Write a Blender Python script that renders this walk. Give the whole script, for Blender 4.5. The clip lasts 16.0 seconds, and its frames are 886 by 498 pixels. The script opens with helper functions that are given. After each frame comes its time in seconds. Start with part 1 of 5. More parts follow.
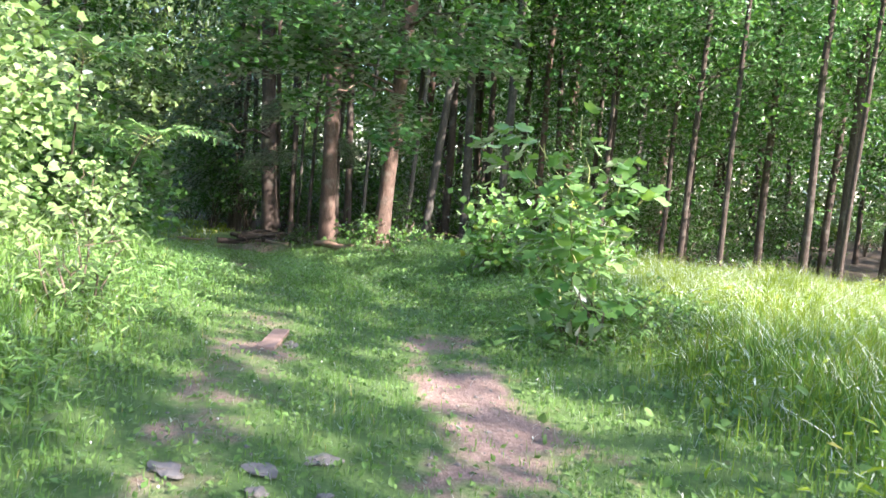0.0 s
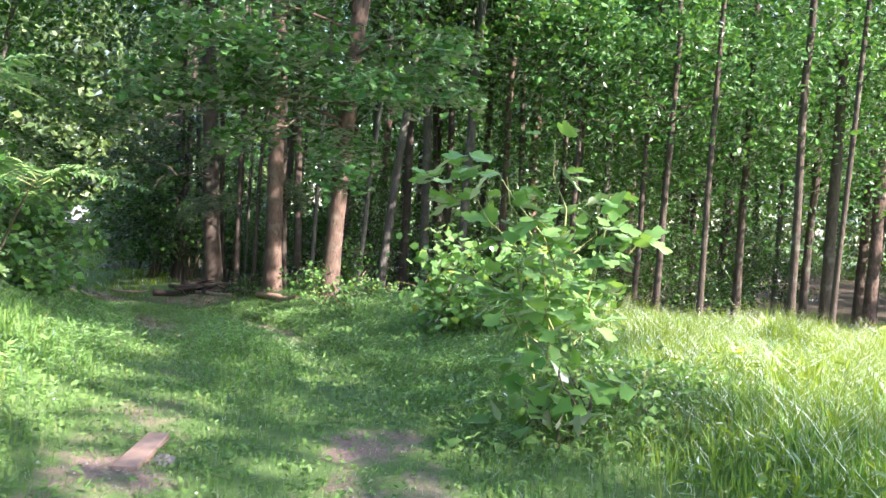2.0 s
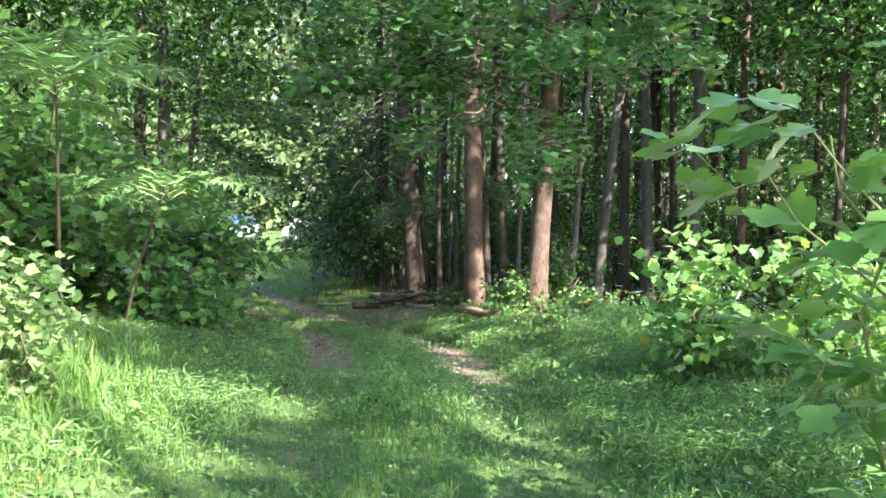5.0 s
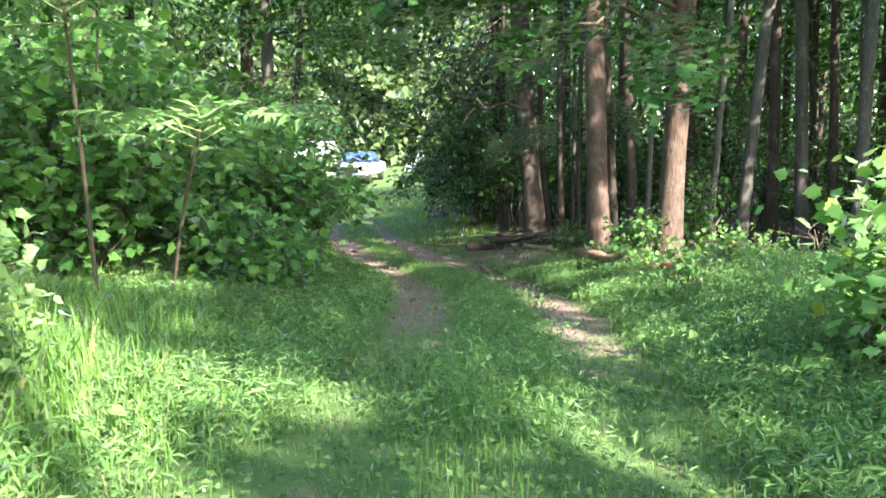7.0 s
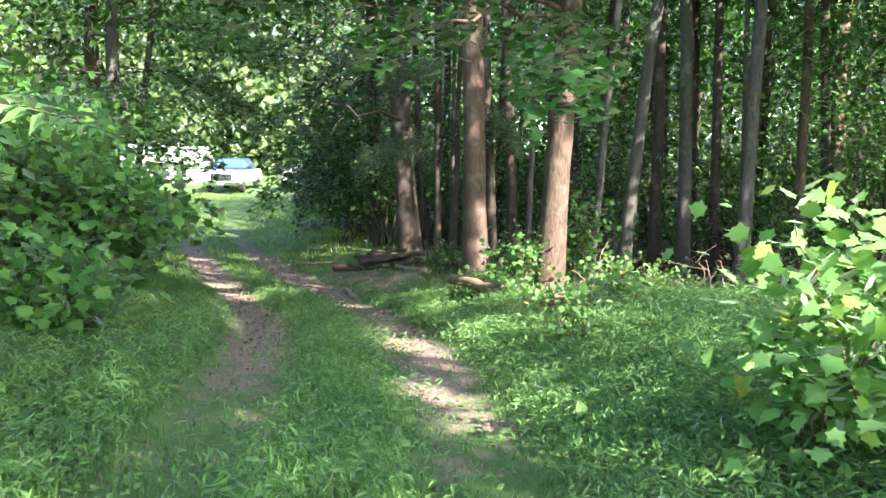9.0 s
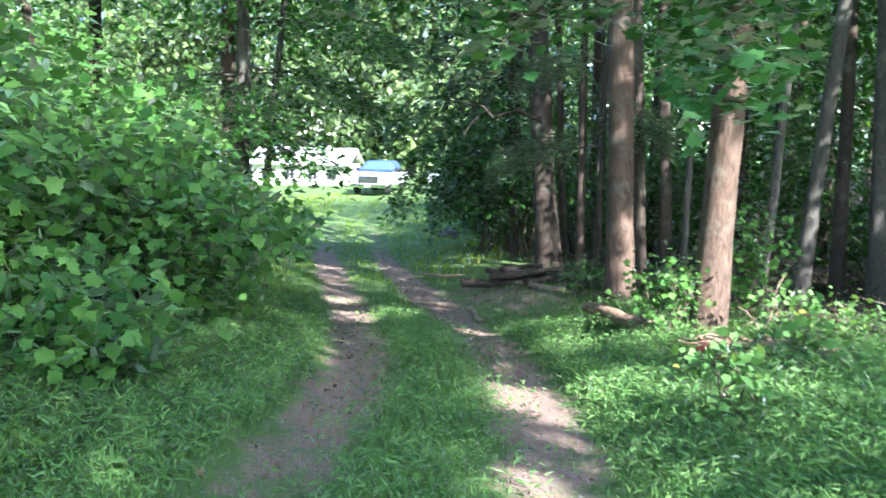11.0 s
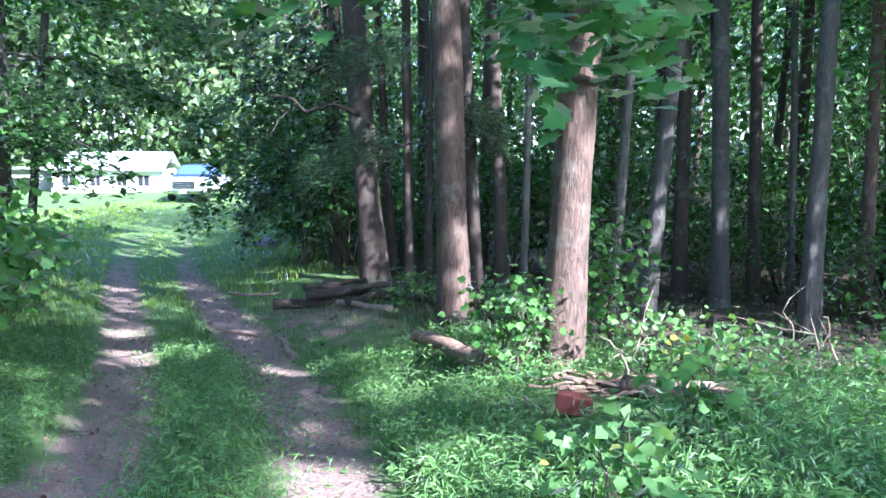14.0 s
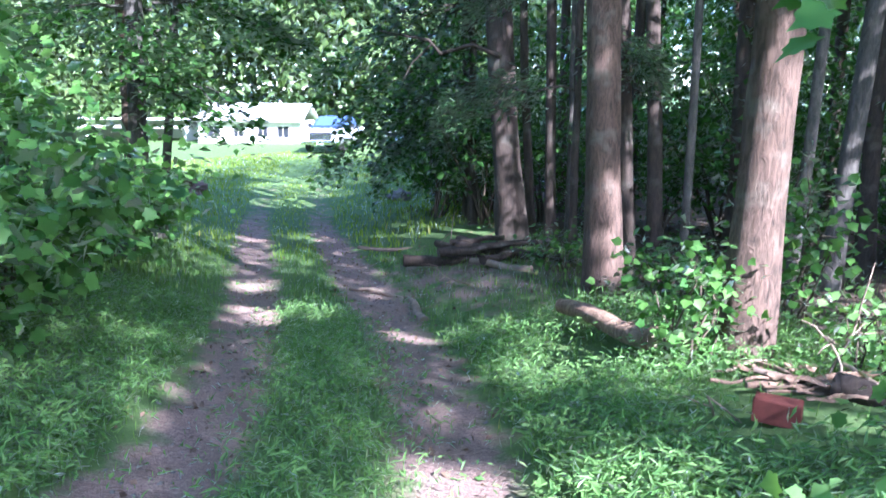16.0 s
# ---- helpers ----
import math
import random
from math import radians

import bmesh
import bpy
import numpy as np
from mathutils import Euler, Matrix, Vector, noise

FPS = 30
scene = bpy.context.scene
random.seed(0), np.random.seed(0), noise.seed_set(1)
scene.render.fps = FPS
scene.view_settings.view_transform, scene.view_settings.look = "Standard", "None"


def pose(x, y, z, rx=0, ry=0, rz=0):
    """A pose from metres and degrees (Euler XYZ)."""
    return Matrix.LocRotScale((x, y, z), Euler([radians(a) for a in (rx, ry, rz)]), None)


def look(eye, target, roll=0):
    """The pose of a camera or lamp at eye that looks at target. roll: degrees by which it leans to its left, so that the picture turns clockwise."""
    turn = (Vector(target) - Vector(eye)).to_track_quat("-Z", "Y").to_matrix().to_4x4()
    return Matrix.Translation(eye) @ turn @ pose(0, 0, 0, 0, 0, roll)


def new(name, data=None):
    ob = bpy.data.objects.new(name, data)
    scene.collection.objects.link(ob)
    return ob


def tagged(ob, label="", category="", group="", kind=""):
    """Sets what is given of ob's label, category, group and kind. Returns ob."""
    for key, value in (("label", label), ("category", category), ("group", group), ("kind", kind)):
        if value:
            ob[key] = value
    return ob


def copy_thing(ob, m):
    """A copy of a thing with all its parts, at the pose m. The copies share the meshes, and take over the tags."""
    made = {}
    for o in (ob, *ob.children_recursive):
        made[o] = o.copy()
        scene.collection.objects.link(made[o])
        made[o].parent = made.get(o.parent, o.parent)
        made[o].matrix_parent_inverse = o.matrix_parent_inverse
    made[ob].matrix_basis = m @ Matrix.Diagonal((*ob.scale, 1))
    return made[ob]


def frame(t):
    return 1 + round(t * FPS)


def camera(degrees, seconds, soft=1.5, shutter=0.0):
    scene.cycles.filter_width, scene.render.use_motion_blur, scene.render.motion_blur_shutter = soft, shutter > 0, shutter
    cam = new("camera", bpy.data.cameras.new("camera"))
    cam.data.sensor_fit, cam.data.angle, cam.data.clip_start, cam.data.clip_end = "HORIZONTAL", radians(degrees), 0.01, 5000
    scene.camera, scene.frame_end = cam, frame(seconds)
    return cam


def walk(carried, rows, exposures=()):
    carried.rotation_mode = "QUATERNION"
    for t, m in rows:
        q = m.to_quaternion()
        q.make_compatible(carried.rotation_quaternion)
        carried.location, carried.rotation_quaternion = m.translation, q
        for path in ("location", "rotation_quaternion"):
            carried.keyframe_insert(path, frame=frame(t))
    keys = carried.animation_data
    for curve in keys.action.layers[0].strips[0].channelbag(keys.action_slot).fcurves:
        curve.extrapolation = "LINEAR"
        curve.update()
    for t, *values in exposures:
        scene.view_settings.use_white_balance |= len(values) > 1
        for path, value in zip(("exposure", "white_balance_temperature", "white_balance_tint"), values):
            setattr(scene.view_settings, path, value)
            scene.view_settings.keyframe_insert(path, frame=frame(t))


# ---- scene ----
# ================= camera and its walk =================
cam = camera(56.3, 16.0, soft=1.5, shutter=0.35)
METRES, EYE, TILT, LEAN, TURN = 10.5, 1.45, 4.0, 0.0, 0.0
ROWS = [
    (0.0, 0.0, 0.0, 0.0, 0.88, -9.08, -5.53),
    (0.5, 0.0014, 0.0314, 0.0007, 1.05, -7.53, -4.95),
    (1.0, 0.0084, 0.0671, -0.0022, 5.24, -6.19, -2.74),
    (1.5, 0.0079, 0.1027, -0.0048, 4.59, -6.98, -3.45),
    (2.0, 0.0142, 0.1357, -0.0065, -1.73, -6.04, -4.61),
    (2.5, 0.0212, 0.1707, -0.0076, 3.12, -5.96, -3.09),
    (3.0, 0.017, 0.2036, -0.0081, 6.49, -6.34, -3.66),
    (3.5, 0.0188, 0.2338, -0.0102, 5.78, -5.67, -3.17),
    (4.0, 0.0175, 0.2681, -0.0119, 11.58, -5.99, -0.66),
    (6.5, -0.0019, 0.4414, -0.0245, 14.11, -9.54, -0.23),
    (7.0, -0.0026, 0.4717, -0.0275, 21.55, -11.53, 1.8),
    (7.5, -0.0114, 0.503, -0.0294, 17.76, -14.19, 0.24),
    (8.0, -0.0134, 0.5366, -0.0314, 12.9, -11.64, -1.1),
    (10.5, -0.0305, 0.6974, -0.0402, 19.82, -10.52, 1.21),
    (11.0, -0.0358, 0.7345, -0.0407, 24.33, -10.86, 0.41),
    (11.5, -0.052, 0.7627, -0.0444, 26.62, -9.57, -0.36),
    (12.0, -0.0575, 0.7824, -0.0473, 22.05, -9.85, -1.65),
    (12.5, -0.0589, 0.8152, -0.0513, 19.3, -9.94, -1.43),
    (13.0, -0.0657, 0.8417, -0.0538, 14.65, -10.69, -0.83),
    (13.5, -0.0705, 0.8621, -0.0541, 12.02, -10.44, -1.01),
    (14.0, -0.0698, 0.8912, -0.0574, 12.77, -10.77, 0.28),
    (14.5, -0.0789, 0.911, -0.0606, 13.46, -13.56, -0.32),
    (15.0, -0.0897, 0.933, -0.0611, 11.0, -12.86, -1.65),
    (15.5, -0.0939, 0.9555, -0.0672, 20.46, -11.83, -1.51),
    (16.0, -0.1027, 0.9733, -0.0732, 21.96, -13.85, 0.97),
]
EXPOSURES = [(0.0, 2.22, 6500, 22), (4.0, 2.32, 6500, 17), (7.0, 2.5, 6500, 11), (8.5, 2.6, 6500, 12), (10.5, 2.55, 6050, 10), (12.5, 2.52, 5050, 14), (16.0, 2.6, 5150, 24)]
walk(cam, [(t, pose(0, 0, EYE, TILT, LEAN, TURN) @ pose(METRES * x, METRES * y, METRES * z, 90 + pitch, roll, yaw)) for t, x, y, z, yaw, pitch, roll in ROWS], EXPOSURES)

# ================= world and sun =================
TO_SUN = Vector((0.68, -0.44, 0.62)).normalized()
world = bpy.data.worlds.new("world")
scene.world = world
world.use_nodes = True
wn = world.node_tree
sky = wn.nodes.new("ShaderNodeTexSky")
sky.sky_type = "NISHITA"
sky.sun_disc = False
sky.sun_elevation = math.asin(TO_SUN.z)
sky.sun_rotation = math.atan2(TO_SUN.x, TO_SUN.y)
wn.nodes["Background"].inputs["Strength"].default_value = 0.15
wn.links.new(sky.outputs[0], wn.nodes["Background"].inputs["Color"])
sun = new("sun", bpy.data.lights.new("sun", "SUN"))
sun.data.energy = 5.0
sun.data.angle = radians(0.55)
sun.data.color = (1.0, 0.93, 0.82)
sun.matrix_world = look((0, 0, 30), Vector((0, 0, 30)) - TO_SUN)

rng = np.random.default_rng(7)


# ================= materials =================
def material(name):
    m = bpy.data.materials.new(name)
    m.use_nodes = True
    return m, m.node_tree.nodes, m.node_tree.links, m.node_tree.nodes["Principled BSDF"]


def noise_node(n, l, scale, detail=4.0, vector=None, rough=0.6):
    k = n.new("ShaderNodeTexNoise")
    k.inputs["Scale"].default_value = scale
    k.inputs["Detail"].default_value = detail
    k.inputs["Roughness"].default_value = rough
    if vector is not None:
        l.new(vector, k.inputs["Vector"])
    return k


def ramp(n, l, fac, stops):
    r = n.new("ShaderNodeValToRGB")
    els = r.color_ramp.elements
    while len(els) < len(stops):
        els.new(0.5)
    for e, (p, c) in zip(els, stops):
        e.position, e.color = p, (*c, 1)
    l.new(fac, r.inputs[0])
    return r


def mixed(n, l, fac, a, b):
    m = n.new("ShaderNodeMix")
    m.data_type = "RGBA"
    for v, i in ((fac, 0), (a, 6), (b, 7)):
        if isinstance(v, (int, float)):
            m.inputs[i].default_value = v
        elif isinstance(v, tuple):
            m.inputs[i].default_value = (*v, 1)
        else:
            l.new(v, m.inputs[i])
    return m.outputs[2]


def leaf_material(name, dark, light, translucent=0.4, rough=0.45, odd=None, gloss=1.35):
    """Leaf: diffuse body that lets light through, a thin gloss, and colour that varies leaf by leaf."""
    m, n, l, p = material(name)
    n.remove(p)
    geo = n.new("ShaderNodeNewGeometry")
    stops = [(0.0, dark), (0.75, light)]
    if odd:
        stops += [(0.97, light), (1.0, odd)]
    r = ramp(n, l, geo.outputs["Random Per Island"], stops)
    pos = n.new("ShaderNodeTexCoord")
    big = noise_node(n, l, 0.9, 2.0, pos.outputs["Object"])
    hsv = n.new("ShaderNodeHueSaturation")
    mr = n.new("ShaderNodeMapRange")
    l.new(big.outputs[0], mr.inputs[0])
    mr.inputs[3].default_value, mr.inputs[4].default_value = 0.7, 1.3
    l.new(mr.outputs[0], hsv.inputs["Value"])
    l.new(r.outputs[0], hsv.inputs["Color"])
    dif = n.new("ShaderNodeBsdfDiffuse")
    tra = n.new("ShaderNodeBsdfTranslucent")
    glo = n.new("ShaderNodeBsdfGlossy")
    glo.inputs["Roughness"].default_value = rough
    glo.inputs["Color"].default_value = (0.8, 0.85, 0.8, 1)
    warm = n.new("ShaderNodeMix")
    warm.data_type, warm.blend_type = "RGBA", "MULTIPLY"
    warm.inputs[0].default_value = 1.0
    warm.inputs[7].default_value = (1.35, 1.25, 0.55, 1)
    l.new(hsv.outputs[0], dif.inputs[0])
    l.new(hsv.outputs[0], warm.inputs[6])
    l.new(warm.outputs[2], tra.inputs[0])
    a, b = n.new("ShaderNodeMixShader"), n.new("ShaderNodeMixShader")
    a.inputs[0].default_value = translucent
    l.new(dif.outputs[0], a.inputs[1])
    l.new(tra.outputs[0], a.inputs[2])
    fr = n.new("ShaderNodeFresnel")
    fr.inputs[0].default_value = gloss
    l.new(fr.outputs[0], b.inputs[0])
    l.new(a.outputs[0], b.inputs[1])
    l.new(glo.outputs[0], b.inputs[2])
    l.new(b.outputs[0], n["Material Output"].inputs[0])
    return m


def bark_material(name, dark, light, scale=1.0):
    m, n, l, p = material(name)
    tc = n.new("ShaderNodeTexCoord")
    mp = n.new("ShaderNodeMapping")
    mp.inputs["Scale"].default_value = (26 * scale, 26 * scale, 7.5 * scale)
    l.new(tc.outputs["Object"], mp.inputs[0])
    fur = noise_node(n, l, 1.0, 6.0, mp.outputs[0], 0.7)
    blot = noise_node(n, l, 2.3, 4.0, tc.outputs["Object"])
    fur.inputs["Distortion"].default_value = 0.9
    c1 = ramp(n, l, fur.outputs[0], [(0.30, dark), (0.62, light)])
    lichen = ramp(n, l, blot.outputs[0], [(0.55, (0, 0, 0)), (0.72, (1, 1, 1))])
    col = mixed(n, l, lichen.outputs[0], c1.outputs[0], tuple(0.5 * a + 0.5 * b for a, b in zip(light, (0.30, 0.31, 0.25))))
    l.new(col, p.inputs["Base Color"])
    p.inputs["Roughness"].default_value = 0.9
    b = n.new("ShaderNodeBump")
    b.inputs["Strength"].default_value, b.inputs["Distance"].default_value = 0.9, 0.025
    l.new(fur.outputs[0], b.inputs["Height"])
    l.new(b.outputs[0], p.inputs["Normal"])
    return m


def plain_material(name, colour, rough=0.6, metal=0.0, vary=0.25, scale=6.0, bump=0.0):
    m, n, l, p = material(name)
    tc = n.new("ShaderNodeTexCoord")
    k = noise_node(n, l, scale, 5.0, tc.outputs["Object"])
    r = ramp(n, l, k.outputs[0], [(0.3, tuple(c * (1 - vary) for c in colour)), (0.7, tuple(min(1, c * (1 + vary * 0.5)) for c in colour))])
    l.new(r.outputs[0], p.inputs["Base Color"])
    p.inputs["Roughness"].default_value, p.inputs["Metallic"].default_value = rough, metal
    if bump:
        f = noise_node(n, l, scale * 6, 6.0, tc.outputs["Object"])
        b = n.new("ShaderNodeBump")
        b.inputs["Strength"].default_value, b.inputs["Distance"].default_value = 0.7, bump
        l.new(f.outputs[0], b.inputs["Height"])
        l.new(b.outputs[0], p.inputs["Normal"])
    return m


def ground_material():
    m, n, l, p = material("soil_and_turf")
    tc = n.new("ShaderNodeTexCoord")
    at = n.new("ShaderNodeAttribute")
    at.attribute_name = "bare"
    wood = n.new("ShaderNodeAttribute")
    wood.attribute_name = "litter"
    fine = noise_node(n, l, 38.0, 6.0, tc.outputs["Object"], 0.7)
    mid = noise_node(n, l, 3.5, 5.0, tc.outputs["Object"])
    dirt = ramp(n, l, fine.outputs[0], [(0.34, (0.07, 0.05, 0.043)), (0.52, (0.27, 0.205, 0.18)), (0.70, (0.46, 0.38, 0.345))])
    dirt2 = mixed(n, l, mid.outputs[0], dirt.outputs[0], (0.27, 0.175, 0.14))
    grit = noise_node(n, l, 130.0, 3.0, tc.outputs["Object"], 0.8)
    specks = ramp(n, l, grit.outputs[0], [(0.36, (0.45, 0.42, 0.40)), (0.5, (1, 1, 1)), (0.66, (1.5, 1.5, 1.5))])
    mul = n.new("ShaderNodeMix")
    mul.data_type, mul.blend_type = "RGBA", "MULTIPLY"
    mul.inputs[0].default_value = 1.0
    l.new(dirt2, mul.inputs[6])
    l.new(specks.outputs[0], mul.inputs[7])
    dirt2 = mul.outputs[2]
    turf = ramp(n, l, fine.outputs[0], [(0.3, (0.05, 0.10, 0.025)), (0.7, (0.11, 0.20, 0.05))])
    lit = ramp(n, l, fine.outputs[0], [(0.3, (0.03, 0.022, 0.014)), (0.7, (0.10, 0.072, 0.048))])
    base = mixed(n, l, wood.outputs["Fac"], turf.outputs[0], lit.outputs[0])
    add = n.new("ShaderNodeMath")
    add.operation = "MULTIPLY_ADD"
    l.new(mid.outputs[0], add.inputs[0])
    add.inputs[1].default_value = 1.5
    l.new(at.outputs["Fac"], add.inputs[2])
    mr = n.new("ShaderNodeMapRange")
    l.new(add.outputs[0], mr.inputs[0])
    mr.inputs[1].default_value, mr.inputs[2].default_value = 1.05, 1.38
    l.new(mixed(n, l, mr.outputs[0], base, dirt2), p.inputs["Base Color"])
    p.inputs["Roughness"].default_value = 0.95
    b = n.new("ShaderNodeBump")
    b.inputs["Strength"].default_value, b.inputs["Distance"].default_value = 0.8, 0.03
    l.new(fine.outputs[0], b.inputs["Height"])
    l.new(b.outputs[0], p.inputs["Normal"])
    return m


M_GROUND = ground_material()
M_GRASS = leaf_material("grass_blade", (0.08, 0.18, 0.04), (0.165, 0.30, 0.08), 0.35, 0.5, (0.42, 0.36, 0.16), 1.12)
M_TALL = leaf_material("tall_grass_blade", (0.12, 0.22, 0.03), (0.26, 0.37, 0.06), 0.45, 0.85, (0.5, 0.43, 0.2), 1.1)
M_WEED = leaf_material("weed_leaf", (0.095, 0.21, 0.065), (0.19, 0.34, 0.11), 0.35, 0.4, None, 1.25)
M_CLOVER = leaf_material("clover_leaf", (0.075, 0.16, 0.05), (0.155, 0.27, 0.085), 0.3, 0.5, None, 1.15)
M_VINE = leaf_material("vine_leaf", (0.13, 0.24, 0.07), (0.25, 0.38, 0.15), 0.3, 0.55, None, 1.2)
M_SHRUB = leaf_material("shrub_leaf", (0.05, 0.15, 0.035), (0.12, 0.26, 0.06), 0.4, 0.45, None, 1.25)
M_SAPLING = leaf_material("sapling_leaf", (0.12, 0.27, 0.08), (0.22, 0.40, 0.14), 0.45, 0.6, (0.45, 0.42, 0.08), 1.1)
M_SUMAC = leaf_material("sumac_leaflet", (0.12, 0.27, 0.08), (0.22, 0.40, 0.13), 0.45, 0.4)
M_MAPLE = leaf_material("maple_leaf", (0.05, 0.15, 0.045), (0.11, 0.26, 0.075), 0.4, 0.55, None, 1.15)
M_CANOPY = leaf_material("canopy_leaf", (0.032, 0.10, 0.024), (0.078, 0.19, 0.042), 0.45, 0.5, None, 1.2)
M_DARK = leaf_material("hemlock_needle", (0.025, 0.07, 0.025), (0.06, 0.13, 0.04), 0.3, 0.5)
# paler and yellower than canopy_leaf: sunlit haze of the distance put into colour
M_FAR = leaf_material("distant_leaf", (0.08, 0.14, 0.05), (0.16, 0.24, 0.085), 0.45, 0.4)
M_BARK = bark_material("brown_bark", (0.022, 0.016, 0.012), (0.175, 0.115, 0.088))
M_BARK_GREY = bark_material("grey_bark", (0.026, 0.025, 0.023), (0.125, 0.114, 0.102), 1.4)
M_BARK_DARK = bark_material("dark_bark", (0.022, 0.017, 0.014), (0.085, 0.062, 0.049))
M_TWIG = plain_material("twig", (0.11, 0.085, 0.06), 0.85, vary=0.4)
M_DEADWOOD = plain_material("dead_wood", (0.29, 0.215, 0.165), 0.85, vary=0.45, scale=9.0, bump=0.01)
M_ROTTEN = bark_material("rotten_bark", (0.10, 0.055, 0.035), (0.36, 0.24, 0.17), 0.8)
M_LITTER = plain_material("dry_leaf", (0.15, 0.10, 0.065), 0.9, vary=0.5, scale=11)
M_STEM = plain_material("green_stem", (0.22, 0.25, 0.09), 0.6)
M_STONE = plain_material("pale_stone", (0.19, 0.175, 0.165), 0.85, vary=0.4, bump=0.01)
M_BRICK = plain_material("red_brick", (0.19, 0.048, 0.035), 0.85, vary=0.35, scale=14, bump=0.004)
M_BOARD = plain_material("weathered_board", (0.28, 0.19, 0.155), 0.85, vary=0.35, scale=12, bump=0.004)


# ================= mesh helpers =================
def mesh_of(name, verts, faces, mat, smooth=False):
    """A mesh from an (n, 3) array of corners and an (m, k) array of faces, k = 3 or 4."""
    verts, faces = np.asarray(verts, np.float32), np.asarray(faces, np.int32)
    me = bpy.data.meshes.new(name)
    me.vertices.add(len(verts))
    me.vertices.foreach_set("co", verts.ravel())
    k = faces.shape[1]
    me.loops.add(faces.size)
    me.loops.foreach_set("vertex_index", faces.ravel())
    me.polygons.add(len(faces))
    me.polygons.foreach_set("loop_start", np.arange(0, faces.size, k, dtype=np.int32))
    me.polygons.foreach_set("use_smooth", np.full(len(faces), smooth))
    me.update(calc_edges=True)
    me.materials.append(mat)
    return me


def part_mesh(name, me, parent, label=""):
    ob = new(name, me)
    ob.parent = parent
    if label:
        ob["label"] = label
    return ob


def part(name, bm, mat, parent, label=""):
    me = bpy.data.meshes.new(name)
    bm.to_mesh(me)
    bm.free()
    me.materials.append(mat)
    return part_mesh(name, me, parent, label)


def thing(name, x, y, z, label, category, group="", turn=0.0, kind=""):
    ob = new(name)
    ob.empty_display_size = 0.2
    ob.matrix_world = pose(x, y, z, 0, 0, turn)
    return tagged(ob, label, category, group, kind)


def tube(points, radii, sides=10, wobble=0.0, seed=0):
    """A tapered limb along points: (verts, quads)."""
    pts = np.asarray(points, float)
    g = np.random.default_rng(seed)
    d = np.gradient(pts, axis=0)
    d /= np.linalg.norm(d, axis=1)[:, None]
    ref = np.where(np.abs(d[:, 2:3]) > 0.9, np.array([[1.0, 0, 0]]), np.array([[0, 0, 1.0]]))
    u = np.cross(d, ref)
    u /= np.linalg.norm(u, axis=1)[:, None]
    w = np.cross(d, u)
    a = np.linspace(0, 2 * np.pi, sides, endpoint=False)
    r = np.asarray(radii)[:, None] * (1 + wobble * g.normal(size=(len(pts), sides)))
    v = pts[:, None] + r[..., None] * (np.cos(a)[None, :, None] * u[:, None] + np.sin(a)[None, :, None] * w[:, None])
    i = np.arange(len(pts) - 1)[:, None] * sides
    j = np.arange(sides)[None]
    k = (j + 1) % sides
    f = np.stack([i + j, i + sides + j, i + sides + k, i + k], -1).reshape(-1, 4)
    return v.reshape(-1, 3), f


def fan(outline, lift=0.0, fold=0.12):
    """A leaf template from half an outline (x from the rib, y along it): verts and triangles, folded along the rib."""
    right = [(x, y, abs(x) * fold - lift * y * y) for x, y in outline]
    left = [(-x, y, z) for x, y, z in right[::-1] if x > 1e-6]
    ring = right + left
    v = np.array([(0, 0.4, -lift * 0.16)] + ring)
    n = len(ring)
    return v, np.array([(0, 1 + i, 1 + (i + 1) % n) for i in range(n)])


LEAF_DIAMOND = (np.array([(0, 0, 0), (0.33, 0.45, 0.06), (0, 1, -0.12), (-0.33, 0.45, 0.06)], float), np.array([(0, 1, 2), (0, 2, 3)]))
LEAF_LANCE = (np.array([(0, 0, 0), (0.11, 0.35, 0.03), (0, 1, -0.2), (-0.11, 0.35, 0.03)], float), np.array([(0, 1, 2), (0, 2, 3)]))
LEAF_MAPLE = fan([(0, 0), (0.34, 0.0), (0.36, 0.2), (0.54, 0.42), (0.28, 0.66), (0, 1.0)], 0.18, 0.18)
LEAF_LOBED = fan([(0, 0), (0.30, -0.06), (0.30, 0.14), (0.56, 0.34), (0.36, 0.46), (0.31, 0.66), (0.13, 0.70), (0, 1.0)], 0.14, 0.07)
LEAF_TULIP = fan([(0, 0), (0.18, -0.04), (0.36, 0.06), (0.50, 0.28), (0.44, 0.40), (0.30, 0.46), (0.38, 0.62), (0.40, 0.84), (0.26, 0.86), (0.10, 0.80), (0, 0.86)], 0.22, 0.22)
LEAF_HEART = fan([(0, 0), (0.30, -0.10), (0.46, 0.22), (0.30, 0.66), (0, 1.0)], 0.15, 0.15)


def leaves(P, size, template, g, up=0.55, heading=None, jitter=0.5):
    """One leaf of the template at every point: (verts, triangles)."""
    N = len(P)
    tv, tf = template
    nrm = g.normal(size=(N, 3)) * (1 - up) + np.array([0, 0, up])
    nrm /= np.linalg.norm(nrm, axis=1)[:, None]
    h = g.normal(size=(N, 3)) if heading is None else heading + g.normal(size=(N, 3)) * jitter
    h -= (h * nrm).sum(1)[:, None] * nrm
    h /= np.linalg.norm(h, axis=1)[:, None] + 1e-9
    s = np.cross(h, nrm)
    sz = np.broadcast_to(size, (N,))[:, None, None]
    v = P[:, None] + sz * (tv[None, :, 0:1] * s[:, None] + tv[None, :, 1:2] * h[:, None] + tv[None, :, 2:3] * nrm[:, None])
    f = tf[None] + (np.arange(N) * len(tv))[:, None, None]
    return v.reshape(-1, 3), f.reshape(-1, 3)


